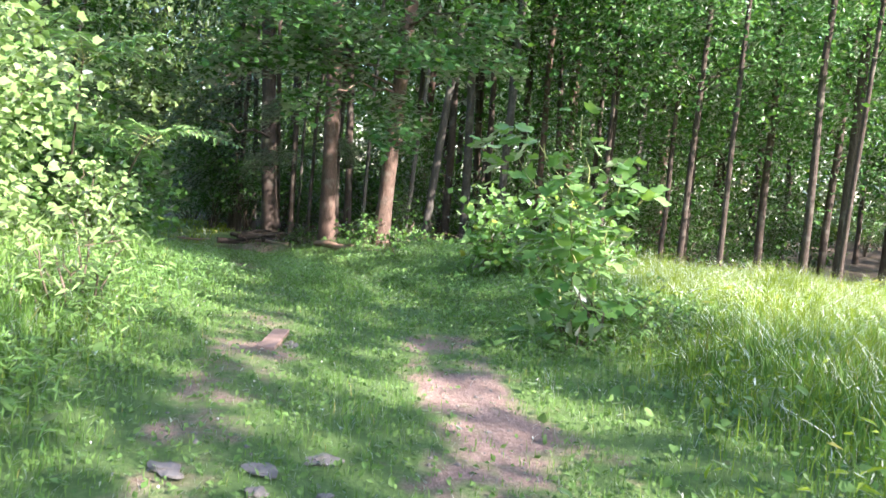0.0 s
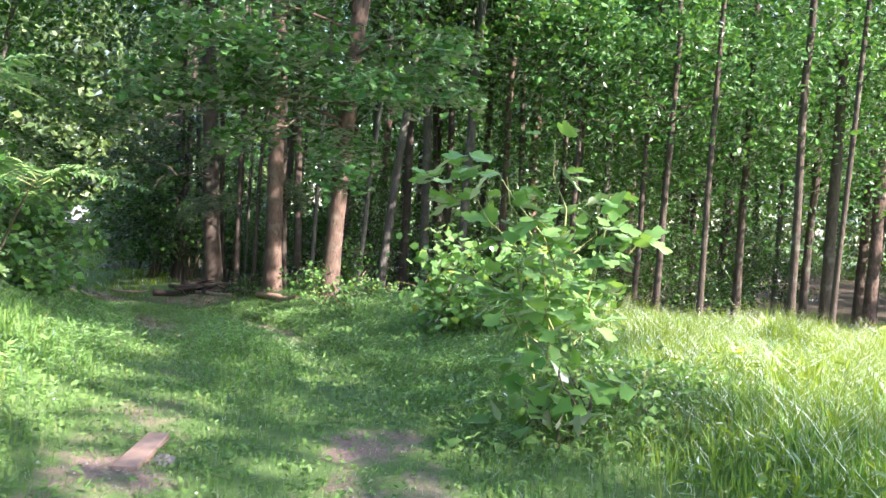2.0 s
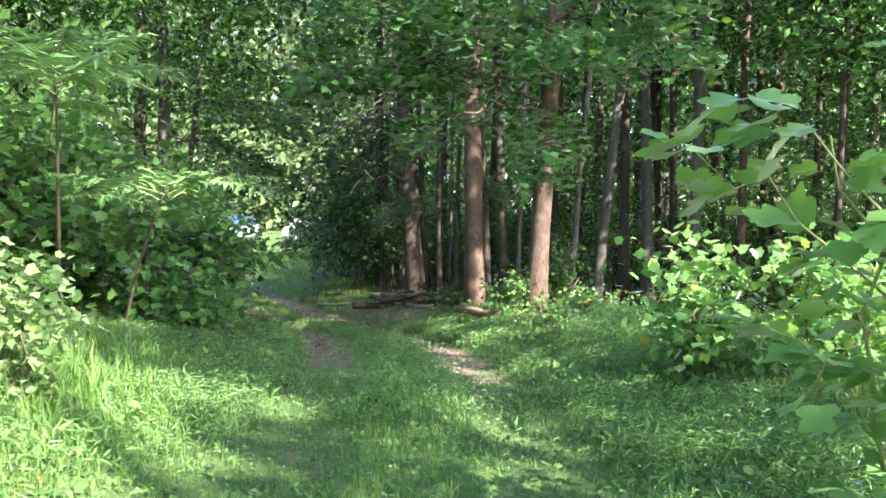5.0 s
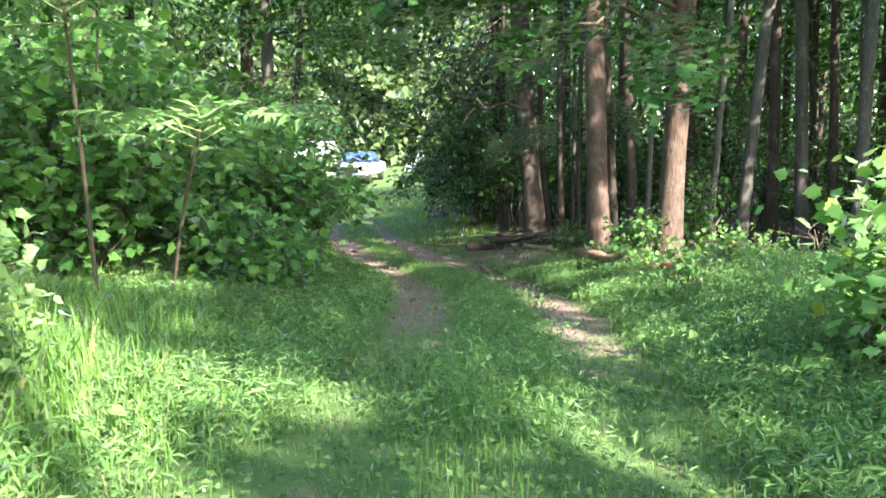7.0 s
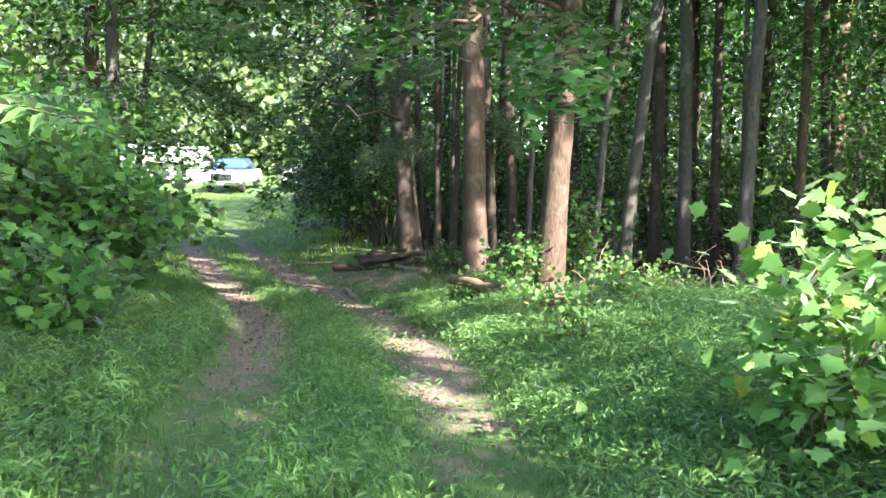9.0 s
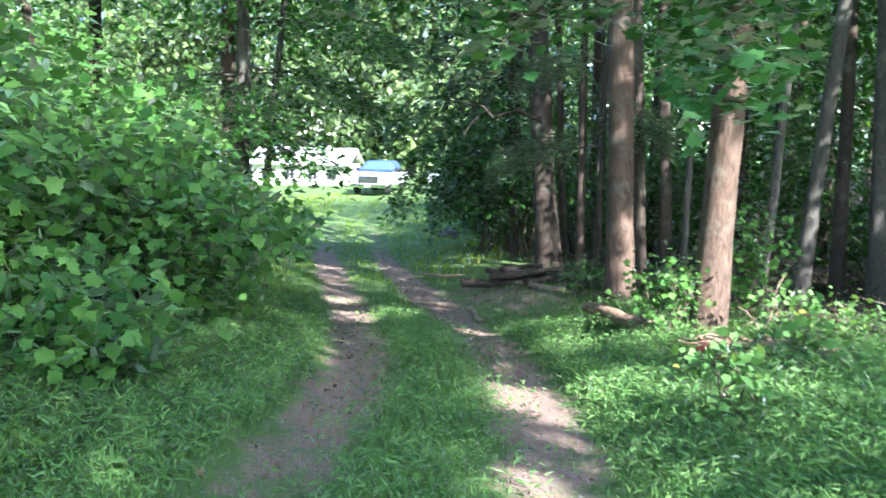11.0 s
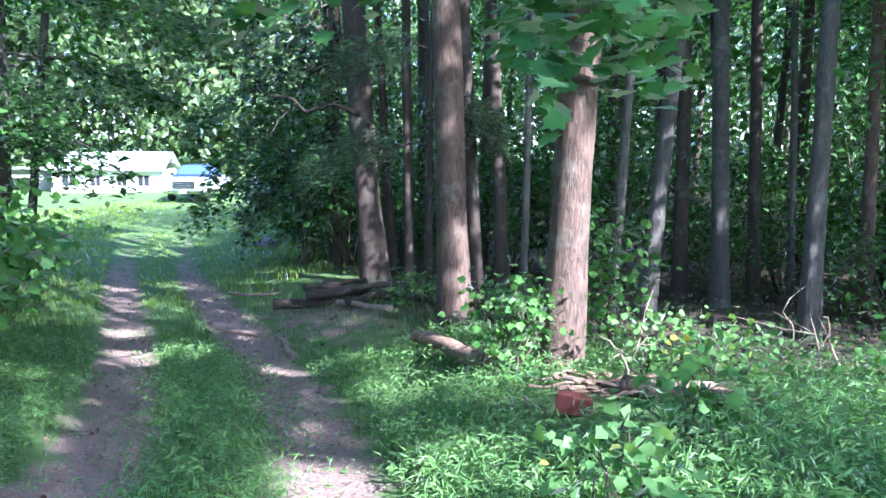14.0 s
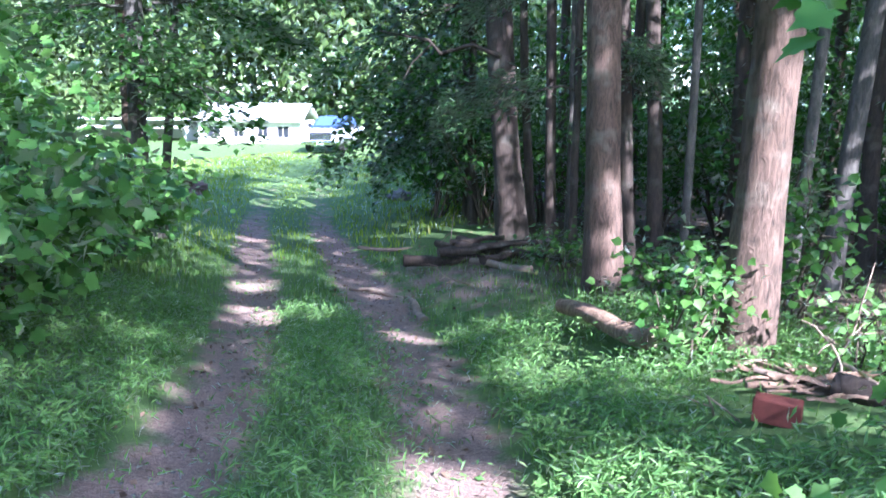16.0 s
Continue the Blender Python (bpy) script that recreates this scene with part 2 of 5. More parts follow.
def blades(P, height, width, g, lean=0.35):
    """Grass blades, bent over: (verts, triangles)."""
    N = len(P)
    a = g.uniform(0, 2 * np.pi, N)
    d = np.stack([np.cos(a), np.sin(a), np.zeros(N)], 1)
    s = np.stack([-np.sin(a), np.cos(a), np.zeros(N)], 1)
    L = np.abs(g.normal(lean, lean * 0.6, N))[:, None] * height[:, None]
    up = np.array([[0, 0, 1.0]])
    hh, w = height[:, None], width[:, None]
    m = P + 0.55 * hh * up + 0.25 * L * d
    t = P + hh * up * 0.97 + L * d
    v = np.stack([P - s * w * 0.5, P + s * w * 0.5, m - s * w * 0.42, m + s * w * 0.42, t], 1)
    f = np.array([(0, 1, 3), (0, 3, 2), (2, 3, 4)])[None] + (np.arange(N) * 5)[:, None, None]
    return v.reshape(-1, 3), f.reshape(-1, 3)


# ================= the lie of the land =================
LAND_Y = [-60, -6, 0, 3, 5, 7, 10, 13, 16, 19, 24, 30, 45, 90, 300]
LAND_Z = [-0.2, -0.05, 0.02, 0.16, 0.27, 0.27, 0.10, -0.16, -0.52, -0.82, -1.05, -1.12, -1.22, 0.0, 3.0]
TRACK_Y = [-60, 0, 4.9, 8, 10.8, 13.1, 15.2, 18.1, 24, 30.6, 48, 90]
TRACK_X = [0.6, -0.2, -0.45, -1.0, -1.85, -2.78, -3.92, -5.82, -9.9, -13.9, -22, -40]


def smooth_table(ys, zs, width):
    y = np.arange(-80, 320, 0.1)
    z = np.interp(y, ys, zs)
    k = np.hanning(int(width / 0.1) | 1)
    k /= k.sum()
    pad = len(k) // 2
    return y, np.convolve(np.pad(z, pad, mode="edge"), k, mode="valid")


T_Y, T_LAND = smooth_table(LAND_Y, LAND_Z, 3.0)
_, T_TRACK = smooth_table(TRACK_Y, TRACK_X, 3.0)


def sstep(a, b, x):
    t = np.clip((x - a) / (b - a), 0, 1)
    return t * t * (3 - 2 * t)


def off_track(x, y):
    """Metres to the right of the track's middle."""
    c = np.interp(y, T_Y, T_TRACK)
    slope = np.interp(y + 0.5, T_Y, T_TRACK) - np.interp(y - 0.5, T_Y, T_TRACK)
    return (x - c) / np.sqrt(1 + slope * slope)


def rut(x, y):
    d = np.abs(off_track(x, y))
    return np.exp(-(((d - 0.64) / 0.34) ** 4))


def patchy(x, y, s=1.0):
    return 0.5 + 0.25 * np.sin(2.3 * s * x + 1.1 * np.sin(1.9 * s * y)) + 0.25 * np.sin(2.9 * s * y + 1.7 * np.sin(1.3 * s * x + 2))


def bareness(x, y):
    along = np.interp(y, [-10, 2, 3, 6, 7, 9.5, 12.2, 22, 27, 40], [0.25, 0.30, 0.40, 0.36, 0.2, 0.25, 0.75, 0.75, 0.4, 0.3])
    spot = np.exp(-(((x - 0.55 + 0.55 * (y - 4.2)) / 0.55) ** 2 + ((y - 4.2) / 1.1) ** 2)) * (0.2 + 0.4 * patchy(x, y, 2.3))
    spot = spot + np.exp(-(((x + 1.1) / 0.2) ** 2 + ((y - 4.85) / 0.6) ** 2)) * (0.5 * patchy(x, y, 3.1))
    spread = np.exp(-((off_track(x, y) - 1.7) ** 2 / 0.7 + (y - 19.0) ** 2 / 4.0)) * 0.6
    along = along * np.where(y < 10, 0.45 + 0.9 * patchy(x, y, 1.9), 1.0)
    return np.clip(rut(x, y) * along + spot + spread, 0, 1)


def ground_z(x, y):
    x, y = np.asarray(x, float), np.asarray(y, float)
    d = off_track(x, y)
    z = np.interp(y, T_Y, T_LAND)
    z = z + 0.32 * sstep(0.9, 2.3, d) * sstep(9, 13, y) * (1 - sstep(24, 32, y))
    z = z + 0.10 * sstep(1.2, 3.0, d) * (1 - sstep(9, 13, y)) + 0.12 * sstep(1.0, 2.6, -d) * (1 - sstep(20, 28, y))
    z = z - 0.045 * rut(x, y) * sstep(7, 12, y) * (1 - sstep(24, 34, y))
    return z + 0.03 * np.sin(1.7 * x + 0.6) * np.sin(1.3 * y) + 0.015 * np.sin(4.1 * x) * np.cos(3.7 * y + 1)


def gz(x, y):
    return float(ground_z(x, y))


def axis_steps(lo, hi, fine, far):
    near = np.arange(lo, hi + 1e-6, fine)
    out = [hi]
    step = fine
    while out[-1] < far:
        step *= 1.22
        out.append(out[-1] + step)
    back = [lo]
    step = fine
    while back[-1] > -far:
        step *= 1.22
        back.append(back[-1] - step)
    return np.array(back[:0:-1] + list(near) + out[1:])


def build_ground():
    xs, ys = axis_steps(-12, 5, 0.13, 500), axis_steps(0, 25, 0.13, 500)
    X, Y = np.meshgrid(xs, ys)
    Z = ground_z(X, np.clip(Y, -60, 300))
    v = np.stack([X, Y, Z], -1).reshape(-1, 3)
    nx = len(xs)
    i = (np.arange(len(ys) - 1)[:, None] * nx + np.arange(nx - 1)[None]).ravel()
    me = mesh_of("ground", v, np.stack([i, i + 1, i + nx + 1, i + nx], 1), M_GROUND, True)
    a = me.attributes.new("bare", "FLOAT", "POINT")
    a.data.foreach_set("value", bareness(v[:, 0], v[:, 1]).astype(np.float32))
    d = off_track(v[:, 0], v[:, 1])
    lit = sstep(1.5, 3.0, d - 1.8 * sstep(19, 22, v[:, 1])) * sstep(14.5, 17, v[:, 1]) * (1 - sstep(60, 80, v[:, 1])) + sstep(2.5, 4, -d) * sstep(9, 12, v[:, 1]) * (1 - sstep(17, 20, v[:, 1]))
    b = me.attributes.new("litter", "FLOAT", "POINT")
    b.data.foreach_set("value", np.clip(lit, 0, 1).astype(np.float32))
    tagged(new("ground", me), "earth with worn brown wheel ruts, turf and leaf litter", "ground", kind="structure")


build_ground()


# ================= trees =================
# openings in the leaf canopy, each given by the spot that the sun reaches through it: x, y, z, half width
CANOPY_GAPS = [
    (-1.16, 15.3, 0.0, 0.36), (-1.15, 15.3, 0.5, 0.36), (-1.14, 15.3, 1.0, 0.32), (-1.12, 15.3, 1.5, 0.24), (-1.08, 15.3, 2.1, 0.14),
    (-2.55, 18.2, -0.1, 0.26), (-2.55, 18.2, 0.5, 0.22), (-0.5, 19.5, 0.5, 0.2), (0.35, 20.8, 0.6, 0.2),
    (-2.1, 13.15, -0.15, 0.36), (-1.75, 13.3, -0.1, 0.28), (-2.0, 15.1, -0.1, 0.34), (-1.4, 14.8, 0.1, 0.3),
    (-5.6, 16.65, -0.55, 0.34), (-5.1, 16.8, -0.55, 0.26), (-6.6, 18.2, -0.7, 0.26), (-3.7, 16.4, -0.4, 0.22),
    (-0.4, 4.62, 0.15, 0.30), (0.1, 4.6, 0.15, 0.26), (0.55, 4.5, 0.15, 0.30), (0.95, 4.4, 0.15, 0.22),
    (-1.35, 6.35, 0.25, 0.38), (-1.9, 6.5, 0.3, 0.32), (-2.1, 8.4, 0.25, 0.34), (-2.7, 8.1, 0.25, 0.36),
    (-2.5, 6.8, 0.4, 0.8), (-3.0, 5.4, 0.8, 0.7), (-3.6, 5.8, 1.7, 0.8), (-4.5, 6.4, 2.3, 1.0), (-4.6, 4.6, 1.8, 0.9),
    (-3.3, 7.3, 0.5, 0.9), (-1.9, 12.8, -0.1, 0.28), (-0.9, 8.4, 0.2, 0.34), (-1.2, 11.2, 0.0, 0.3), (-0.9, 12.6, 0.1, 0.24),
    (2.4, 6.9, 0.4, 0.8), (3.6, 7.6, 0.4, 1.1), (4.4, 8.7, 0.4, 1.2), (6.2, 9.6, 0.4, 1.2), (3.4, 9.6, 0.4, 0.9),
    (1.35, 6.2, 1.1, 0.30), (1.2, 6.2, 1.7, 0.26), (0.6, 9.8, 1.0, 0.45), (1.6, 9.6, 0.8, 0.45), (-0.1, 15.1, 0.3, 0.25),
    (5.0, 15.8, 5.2, 1.3), (3.3, 16.8, 5.6, 1.1), (7.2, 15.6, 5.4, 1.1), (2.0, 17.5, 6.2, 0.9), (4.2, 16.0, 3.6, 0.5), (6.6, 15.2, 3.4, 0.5),
    (3.2, 22.0, 2.6, 0.7), (1.6, 23.5, 3.4, 0.8), (0.4, 24.5, 2.2, 0.6), (4.6, 23.0, 3.2, 0.8),
    (-12.2, 27.5, -1.0, 0.8), (-13.6, 30.5, -1.1, 1.5), (-3.4, 9.3, 1.55, 0.6), (-4.9, 8.3, 3.2, 0.5), (-15.5, 34.5, -1.1, 2.0), (-18.5, 40.5, -1.2, 2.6), (-21.5, 46.0, -1.0, 2.6),
]


def shaded(P):
    """True for the leaves that stand in none of the canopy's openings."""
    keep = np.ones(len(P), bool)
    to = np.array(TO_SUN)
    for x, y, z, r in CANOPY_GAPS:
        v = P - np.array([x, y, z])
        a = v @ to
        keep &= ~((a > 0.35) & (((v - a[:, None] * to) ** 2).sum(1) < r * r))
    return keep


def crown_leaves(g, centre, radii, clusters, per, size, template, up=0.5, hollow=0.45, flat=0.35, spread=0.55, foot=None):
    """Leaves in uneven clusters through an ellipsoid: (verts, triangles), and the clusters' middles."""
    d = g.normal(size=(clusters, 3))
    d /= np.linalg.norm(d, axis=1)[:, None]
    r = hollow + (1 - hollow) * g.random(clusters) ** 0.6
    c = np.asarray(centre) + d * r[:, None] * np.asarray(radii) * (0.75 + 0.5 * g.random((clusters, 1)))
    k = g.integers(int(per * 0.5), int(per * 1.5), clusters)
    P = np.repeat(c, k, 0) + g.normal(size=(k.sum(), 3)) * spread * np.array([1, 1, flat])
    if foot is not None:
        P = P[shaded(P + np.array(foot))]
    return leaves(P, size * g.uniform(0.7, 1.25, len(P)), template, g, up), c


def trunk_line(g, height, lean, steps=14, wander=0.05):
    t = np.linspace(0, 1, steps)
    w = np.cumsum(g.normal(size=(steps, 2)) * wander, 0) * t[:, None]
    return np.stack([lean[0] * height * t + w[:, 0], lean[1] * height * t + w[:, 1], height * t - 0.15], 1)


def trunk_mesh(g, line, radius, top=0.35, mat=None, flare=0.45, sides=14):
    h = line[:, 2] - line[0, 2]
    r = radius * (1 - (1 - top) * h / h[-1]) * (1 + flare * np.exp(-h / 0.35))
    dense = np.linspace(0, len(line) - 1, len(line) * 4)
    i = np.arange(len(line))
    pts = np.stack([np.interp(dense, i, line[:, k]) for k in range(3)], 1)
    return mesh_of("trunk", *tube(pts, np.interp(dense, i, r), sides, 0.03, int(g.integers(1e6))), mat or M_BARK, True)


def limb_line(a, b, g, sag=0.15, steps=6):
    t = np.linspace(0, 1, steps)[:, None]
    p = np.asarray(a) * (1 - t) + np.asarray(b) * t
    p = p + g.normal(size=p.shape) * 0.05 * np.sin(np.pi * t)
    p[:, 2] += sag * np.sin(np.pi * t[:, 0])
    return p


def along(line, z):
    return np.array([np.interp(z, line[:, 2], line[:, k]) for k in range(3)])


def tree(x, y, height, radius, label, lean=(0, 0), crown=None, mat=None, leaf_mat=None, seed=0, limbs=6, group="", name="tree", flare=0.3, top=0.55):
    g = np.random.default_rng(seed)
    ob = thing(name, x, y, gz(x, y), label, "tree", group)
    line = trunk_line(g, height, lean)
    part_mesh("trunk", trunk_mesh(g, line, radius, top, mat, flare), ob)
    if crown:
        lv, c = crown_leaves(g, *crown, foot=(x, y, gz(x, y)))
        part_mesh("crown", mesh_of("crown", *lv, leaf_mat or M_CANOPY), ob)
        for b in c[g.permutation(len(c))[:limbs]]:
            z = max(1.5, min(height * 0.95, b[2] - 0.5))
            part_mesh("limb", mesh_of("limb", *tube(limb_line(along(line, z), b, g), np.linspace(radius * 0.28, 0.012, 6), 6), mat or M_BARK, True), ob)
    return ob, line


def spray(ob, start, end, width, n, size, template, mat, g, radius=0.03, bark=None, name="bough", droop=0.25):
    """A bough with flat fans of leaves along its outer two thirds; start and end in the thing's own metres."""
    p = limb_line(start, end, g, 0.2, 9)
    b = part_mesh(name, mesh_of(name, *tube(p, np.linspace(radius, 0.006, 9), 6), bark or M_BARK, True), ob)
    d = np.asarray(end, float) - np.asarray(start, float)
    side = np.cross(d, (0, 0, 1.0))
    side /= np.linalg.norm(side)
    t = 0.25 + 0.78 * g.random(n) ** 0.8
    tier = g.integers(0, 7, n)
    reach = width * (0.35 + 0.65 * np.sin(np.pi * np.clip(t, 0, 1)))
    off = g.uniform(-1, 1, n)
    P = np.asarray(start) * (1 - t[:, None]) + np.asarray(end) * t[:, None] + side * (off * reach)[:, None]
    P[:, 2] += 0.2 * np.sin(np.pi * t) - droop * off * off + (tier - 3) * 0.055 + g.normal(size=n) * 0.04
    head = d / np.linalg.norm(d) + side * off[:, None] * 1.2
    keep = shaded(P + np.array(ob.location))
    P, head, n = P[keep], head[keep], int(keep.sum())
    part_mesh("foliage", mesh_of("foliage", *leaves(P, size * g.uniform(0.7, 1.2, n), template, g, 0.72, head, 0.45), mat, True), b)
    return b


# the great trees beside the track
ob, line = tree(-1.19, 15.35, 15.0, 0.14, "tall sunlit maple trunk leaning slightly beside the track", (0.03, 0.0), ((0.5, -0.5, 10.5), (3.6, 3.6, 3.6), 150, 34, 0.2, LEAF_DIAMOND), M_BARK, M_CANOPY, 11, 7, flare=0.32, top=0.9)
g = np.random.default_rng(5)
for a, b, w, n in (
    ((0.1, 0, 2.9), (0.35, -2.75, 2.1), 0.5, 480),
    ((0.1, 0, 3.1), (-2.5, -2.6, 3.3), 0.95, 700),
    ((0.1, 0, 3.3), (0.7, -2.9, 3.35), 0.95, 650),
    ((0.1, 0, 3.5), (-1.0, -2.8, 3.75), 1.1, 800),
    ((0.1, 0, 3.0), (-1.5, -1.9, 2.55), 0.8, 420),
    ((0.1, 0, 4.2), (1.9, -2.2, 4.1), 1.1, 700),
    ((0.1, 0, 4.6), (-2.6, -2.0, 4.7), 1.2, 800),
    ((0.1, 0, 4.9), (0.3, -3.0, 4.9), 1.2, 800),
    ((0.1, 0, 3.4), (-3.0, -1.6, 3.1), 1.0, 900),
    ((0.1, 0, 3.9), (-2.0, -3.0, 3.9), 1.1, 900),
    ((0.1, 0, 3.8), (1.9, -2.4, 3.4), 1.0, 800),
):
    spray(ob, a, b, w, n, 0.125, LEAF_LOBED, M_MAPLE, g, 0.03)
# swollen ring on the great trunk
ring_p = [along(line, 2.15) + np.array((0.16 * math.cos(a), 0.16 * math.sin(a), 0.03 * math.sin(2 * a))) for a in np.linspace(0, 2 * math.pi, 14)]
part_mesh("bark_collar", mesh_of("bark_collar", *tube(ring_p, np.full(14, 0.03), 6, 0.15, 3), M_BARK_DARK, True), ob, "swollen dark collar of bark")

tree(-2.57, 18.2, 16.0, 0.17, "tall straight tree trunk with pale flaking bark", (-0.045, 0.0), ((0, 0, 11), (3.2, 3.2, 4), 85, 28, 0.22, LEAF_DIAMOND), M_BARK, M_CANOPY, 12)
tree(-4.51, 21.5, 16.0, 0.2, "dark tree trunk leaning over the woodland edge", (-0.1, 0.0), ((-1, 0, 11), (3.2, 3.2, 4), 70, 28, 0.22, LEAF_DIAMOND), M_BARK_DARK, M_CANOPY, 13)
tree(-0.51, 19.6, 13.0, 0.105, "slender leaning tree with a sunlit stem", (0.075, 0.0), ((0.8, 0, 10), (2.4, 2.4, 3.2), 90, 26, 0.22, LEAF_DIAMOND), M_BARK_GREY, M_CANOPY, 14)
tree(-0.92, 18.2, 9.0, 0.055, "thin grey understory stem", (0.065, 0.0), ((0.4, 0, 7), (1.6, 1.6, 2), 50, 22, 0.2, LEAF_DIAMOND), M_BARK_GREY, M_CANOPY, 15, 3)
tree(0.02, 21.6, 13.0, 0.11, "straight dark woodland trunk", (-0.03, 0.0), ((0, 0, 10), (2.6, 2.6, 3.4), 90, 26, 0.22, LEAF_DIAMOND), M_BARK_DARK, M_CANOPY, 16)
tree(0.5, 21.0, 13.0, 0.12, "slim grey trunk with a pale fleck of sun", (-0.03, 0.0), ((0, 0, 10), (2.4, 2.4, 3.2), 90, 26, 0.22, LEAF_DIAMOND), M_BARK_GREY, M_CANOPY, 17)
tree(1.2, 18.8, 13.0, 0.105, "slim grey trunk among the undergrowth", (-0.006, 0.0), ((0, 0, 10), (2.4, 2.4, 3.2), 90, 26, 0.22, LEAF_DIAMOND), M_BARK_GREY, M_CANOPY, 18)
tree(2.32, 21.0, 12.0, 0.09, "slim brown trunk at the woodland edge", (-0.03, 0.0), ((0, 0, 9.5), (2.4, 2.4, 3.2), 90, 26, 0.22, LEAF_DIAMOND), M_BARK, M_CANOPY, 19)
for i, (x, y, r, ln, grey) in enumerate((
    (-6.2, 24.4, 0.075, -0.035, 0), (-5.86, 23.5, 0.07, -0.02, 0), (-5.6, 24.2, 0.08, -0.05, 1), (-4.55, 22.6, 0.07, -0.068, 0), (-4.07, 21.9, 0.08, -0.038, 0),
    (-4.2, 23.5, 0.045, -0.008, 1), (-2.56, 19.6, 0.085, -0.06, 0), (-2.45, 21.0, 0.1, -0.05, 0), (-1.89, 18.7, 0.045, 0.0, 1), (1.07, 22.0, 0.095, -0.03, 0),
    (1.49, 21.5, 0.05, -0.02, 1), (3.05, 22.5, 0.09, -0.05, 0), (-1.6, 22.6, 0.12, 0.0, 0), (-1.1, 24.0, 0.09, 0.02, 0), (-3.4, 24.6, 0.1, 0.0, 0),
    (-5.2, 27.0, 0.11, 0.0, 0), (2.0, 24.2, 0.11, 0.01, 0), (0.9, 25.6, 0.1, -0.02, 0), (3.9, 24.6, 0.08, 0.02, 1), (-0.2, 26.8, 0.12, 0.0, 0),
)):
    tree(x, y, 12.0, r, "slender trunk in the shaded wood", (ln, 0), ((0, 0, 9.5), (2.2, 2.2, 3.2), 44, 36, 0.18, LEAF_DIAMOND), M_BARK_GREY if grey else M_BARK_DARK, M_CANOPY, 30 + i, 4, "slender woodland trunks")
# trees along the wood's edge beyond the meadow, which shade its floor
for i, (x, y, r, ln, zc) in enumerate(((4.72, 16.5, 0.065, -0.02, 5.6), (5.12, 15.3, 0.055, -0.01, 7.2), (6.42, 14.7, 0.07, -0.02, 7.0), (5.6, 19.4, 0.08, 0.0, 4.8), (8.6, 18.8, 0.09, 0.01, 5.0), (3.6, 21.0, 0.07, -0.01, 5.0), (7.9, 16.5, 0.11, 0.0, 6.4), (6.9, 18.2, 0.09, 0.0, 6.2), (3.3, 17.6, 0.055, -0.03, 6.6), (9.6, 15.4, 0.12, 0.0, 6.4), (6.58, 13.7, 0.045, 0.01, 7.6))):
    tree(x, y, 11.5, r, "edge-of-wood tree with dark trunk and deep crown", (ln, 0), ((0, 0, zc - 0.4), (2.3, 2.3, 2.7), 120, 34, 0.13, LEAF_DIAMOND, 0.6, 0.2, 0.25, 0.5), M_BARK_DARK, M_MAPLE, 430 + i, 6, "edge trees beyond the meadow")

# the dark drooping tree over the bend
g = np.random.default_rng(8)
ob, line = tree(-6.3, 24.6, 12.0, 0.13, "dark evergreen with drooping boughs over the track", (-0.02, 0.0), ((0, 0, 7.0), (2.3, 2.3, 3.6), 140, 34, 0.17, LEAF_DIAMOND), M_BARK_DARK, M_DARK, 21)
for k in range(22):
    a = radians(120 + 15 * k + g.uniform(-6, 6)) if k < 9 else radians(95 + 16 * (k - 9))
    z0 = g.uniform(1.5, 5.4)
    reach = g.uniform(1.3, 2.2)
    spray(ob, (0, 0, z0), (reach * math.cos(a), reach * math.sin(a), z0 - g.uniform(0.7, 1.8)), 0.65, 420, 0.12, LEAF_DIAMOND, M_DARK, g, 0.03, M_BARK_DARK, droop=0.4)
spray(ob, (0, 0, 2.6), (-1.9, -1.9, 1.0), 0.45, 340, 0.12, LEAF_DIAMOND, M_DARK, g, 0.02, M_BARK_DARK, droop=0.4)
for e, w, n in (((-1.7, -2.6, 1.15), 0.35, 300), ((-0.8, -2.6, 2.3), 0.55, 420), ((-1.5, -2.2, 1.8), 0.5, 380), ((-2.2, -1.6, 2.6), 0.6, 420)):
    spray(ob, (0, 0, e[2] + 1.3), e, w, n, 0.15, LEAF_DIAMOND, M_CANOPY, g, 0.02, M_BARK_DARK, droop=0.45)
# the pine bough across the trunks
ob, line = tree(-3.3, 20.0, 9.0, 0.05, "young pine with a feathery dark bough", (0, 0), ((0, 0, 6.8), (1.3, 1.3, 2), 50, 26, 0.14, LEAF_LANCE), M_BARK_DARK, M_DARK, 22, 3)
for b in ((-1.4, -0.9, 1.75), (1.0, -0.8, 2.2), (-1.0, -0.9, 3.0)):
    spray(ob, (0, 0, b[2] + 0.3), b, 0.4, 800, 0.13, LEAF_LANCE, M_DARK, g, 0.02, M_BARK_DARK, droop=0.2)

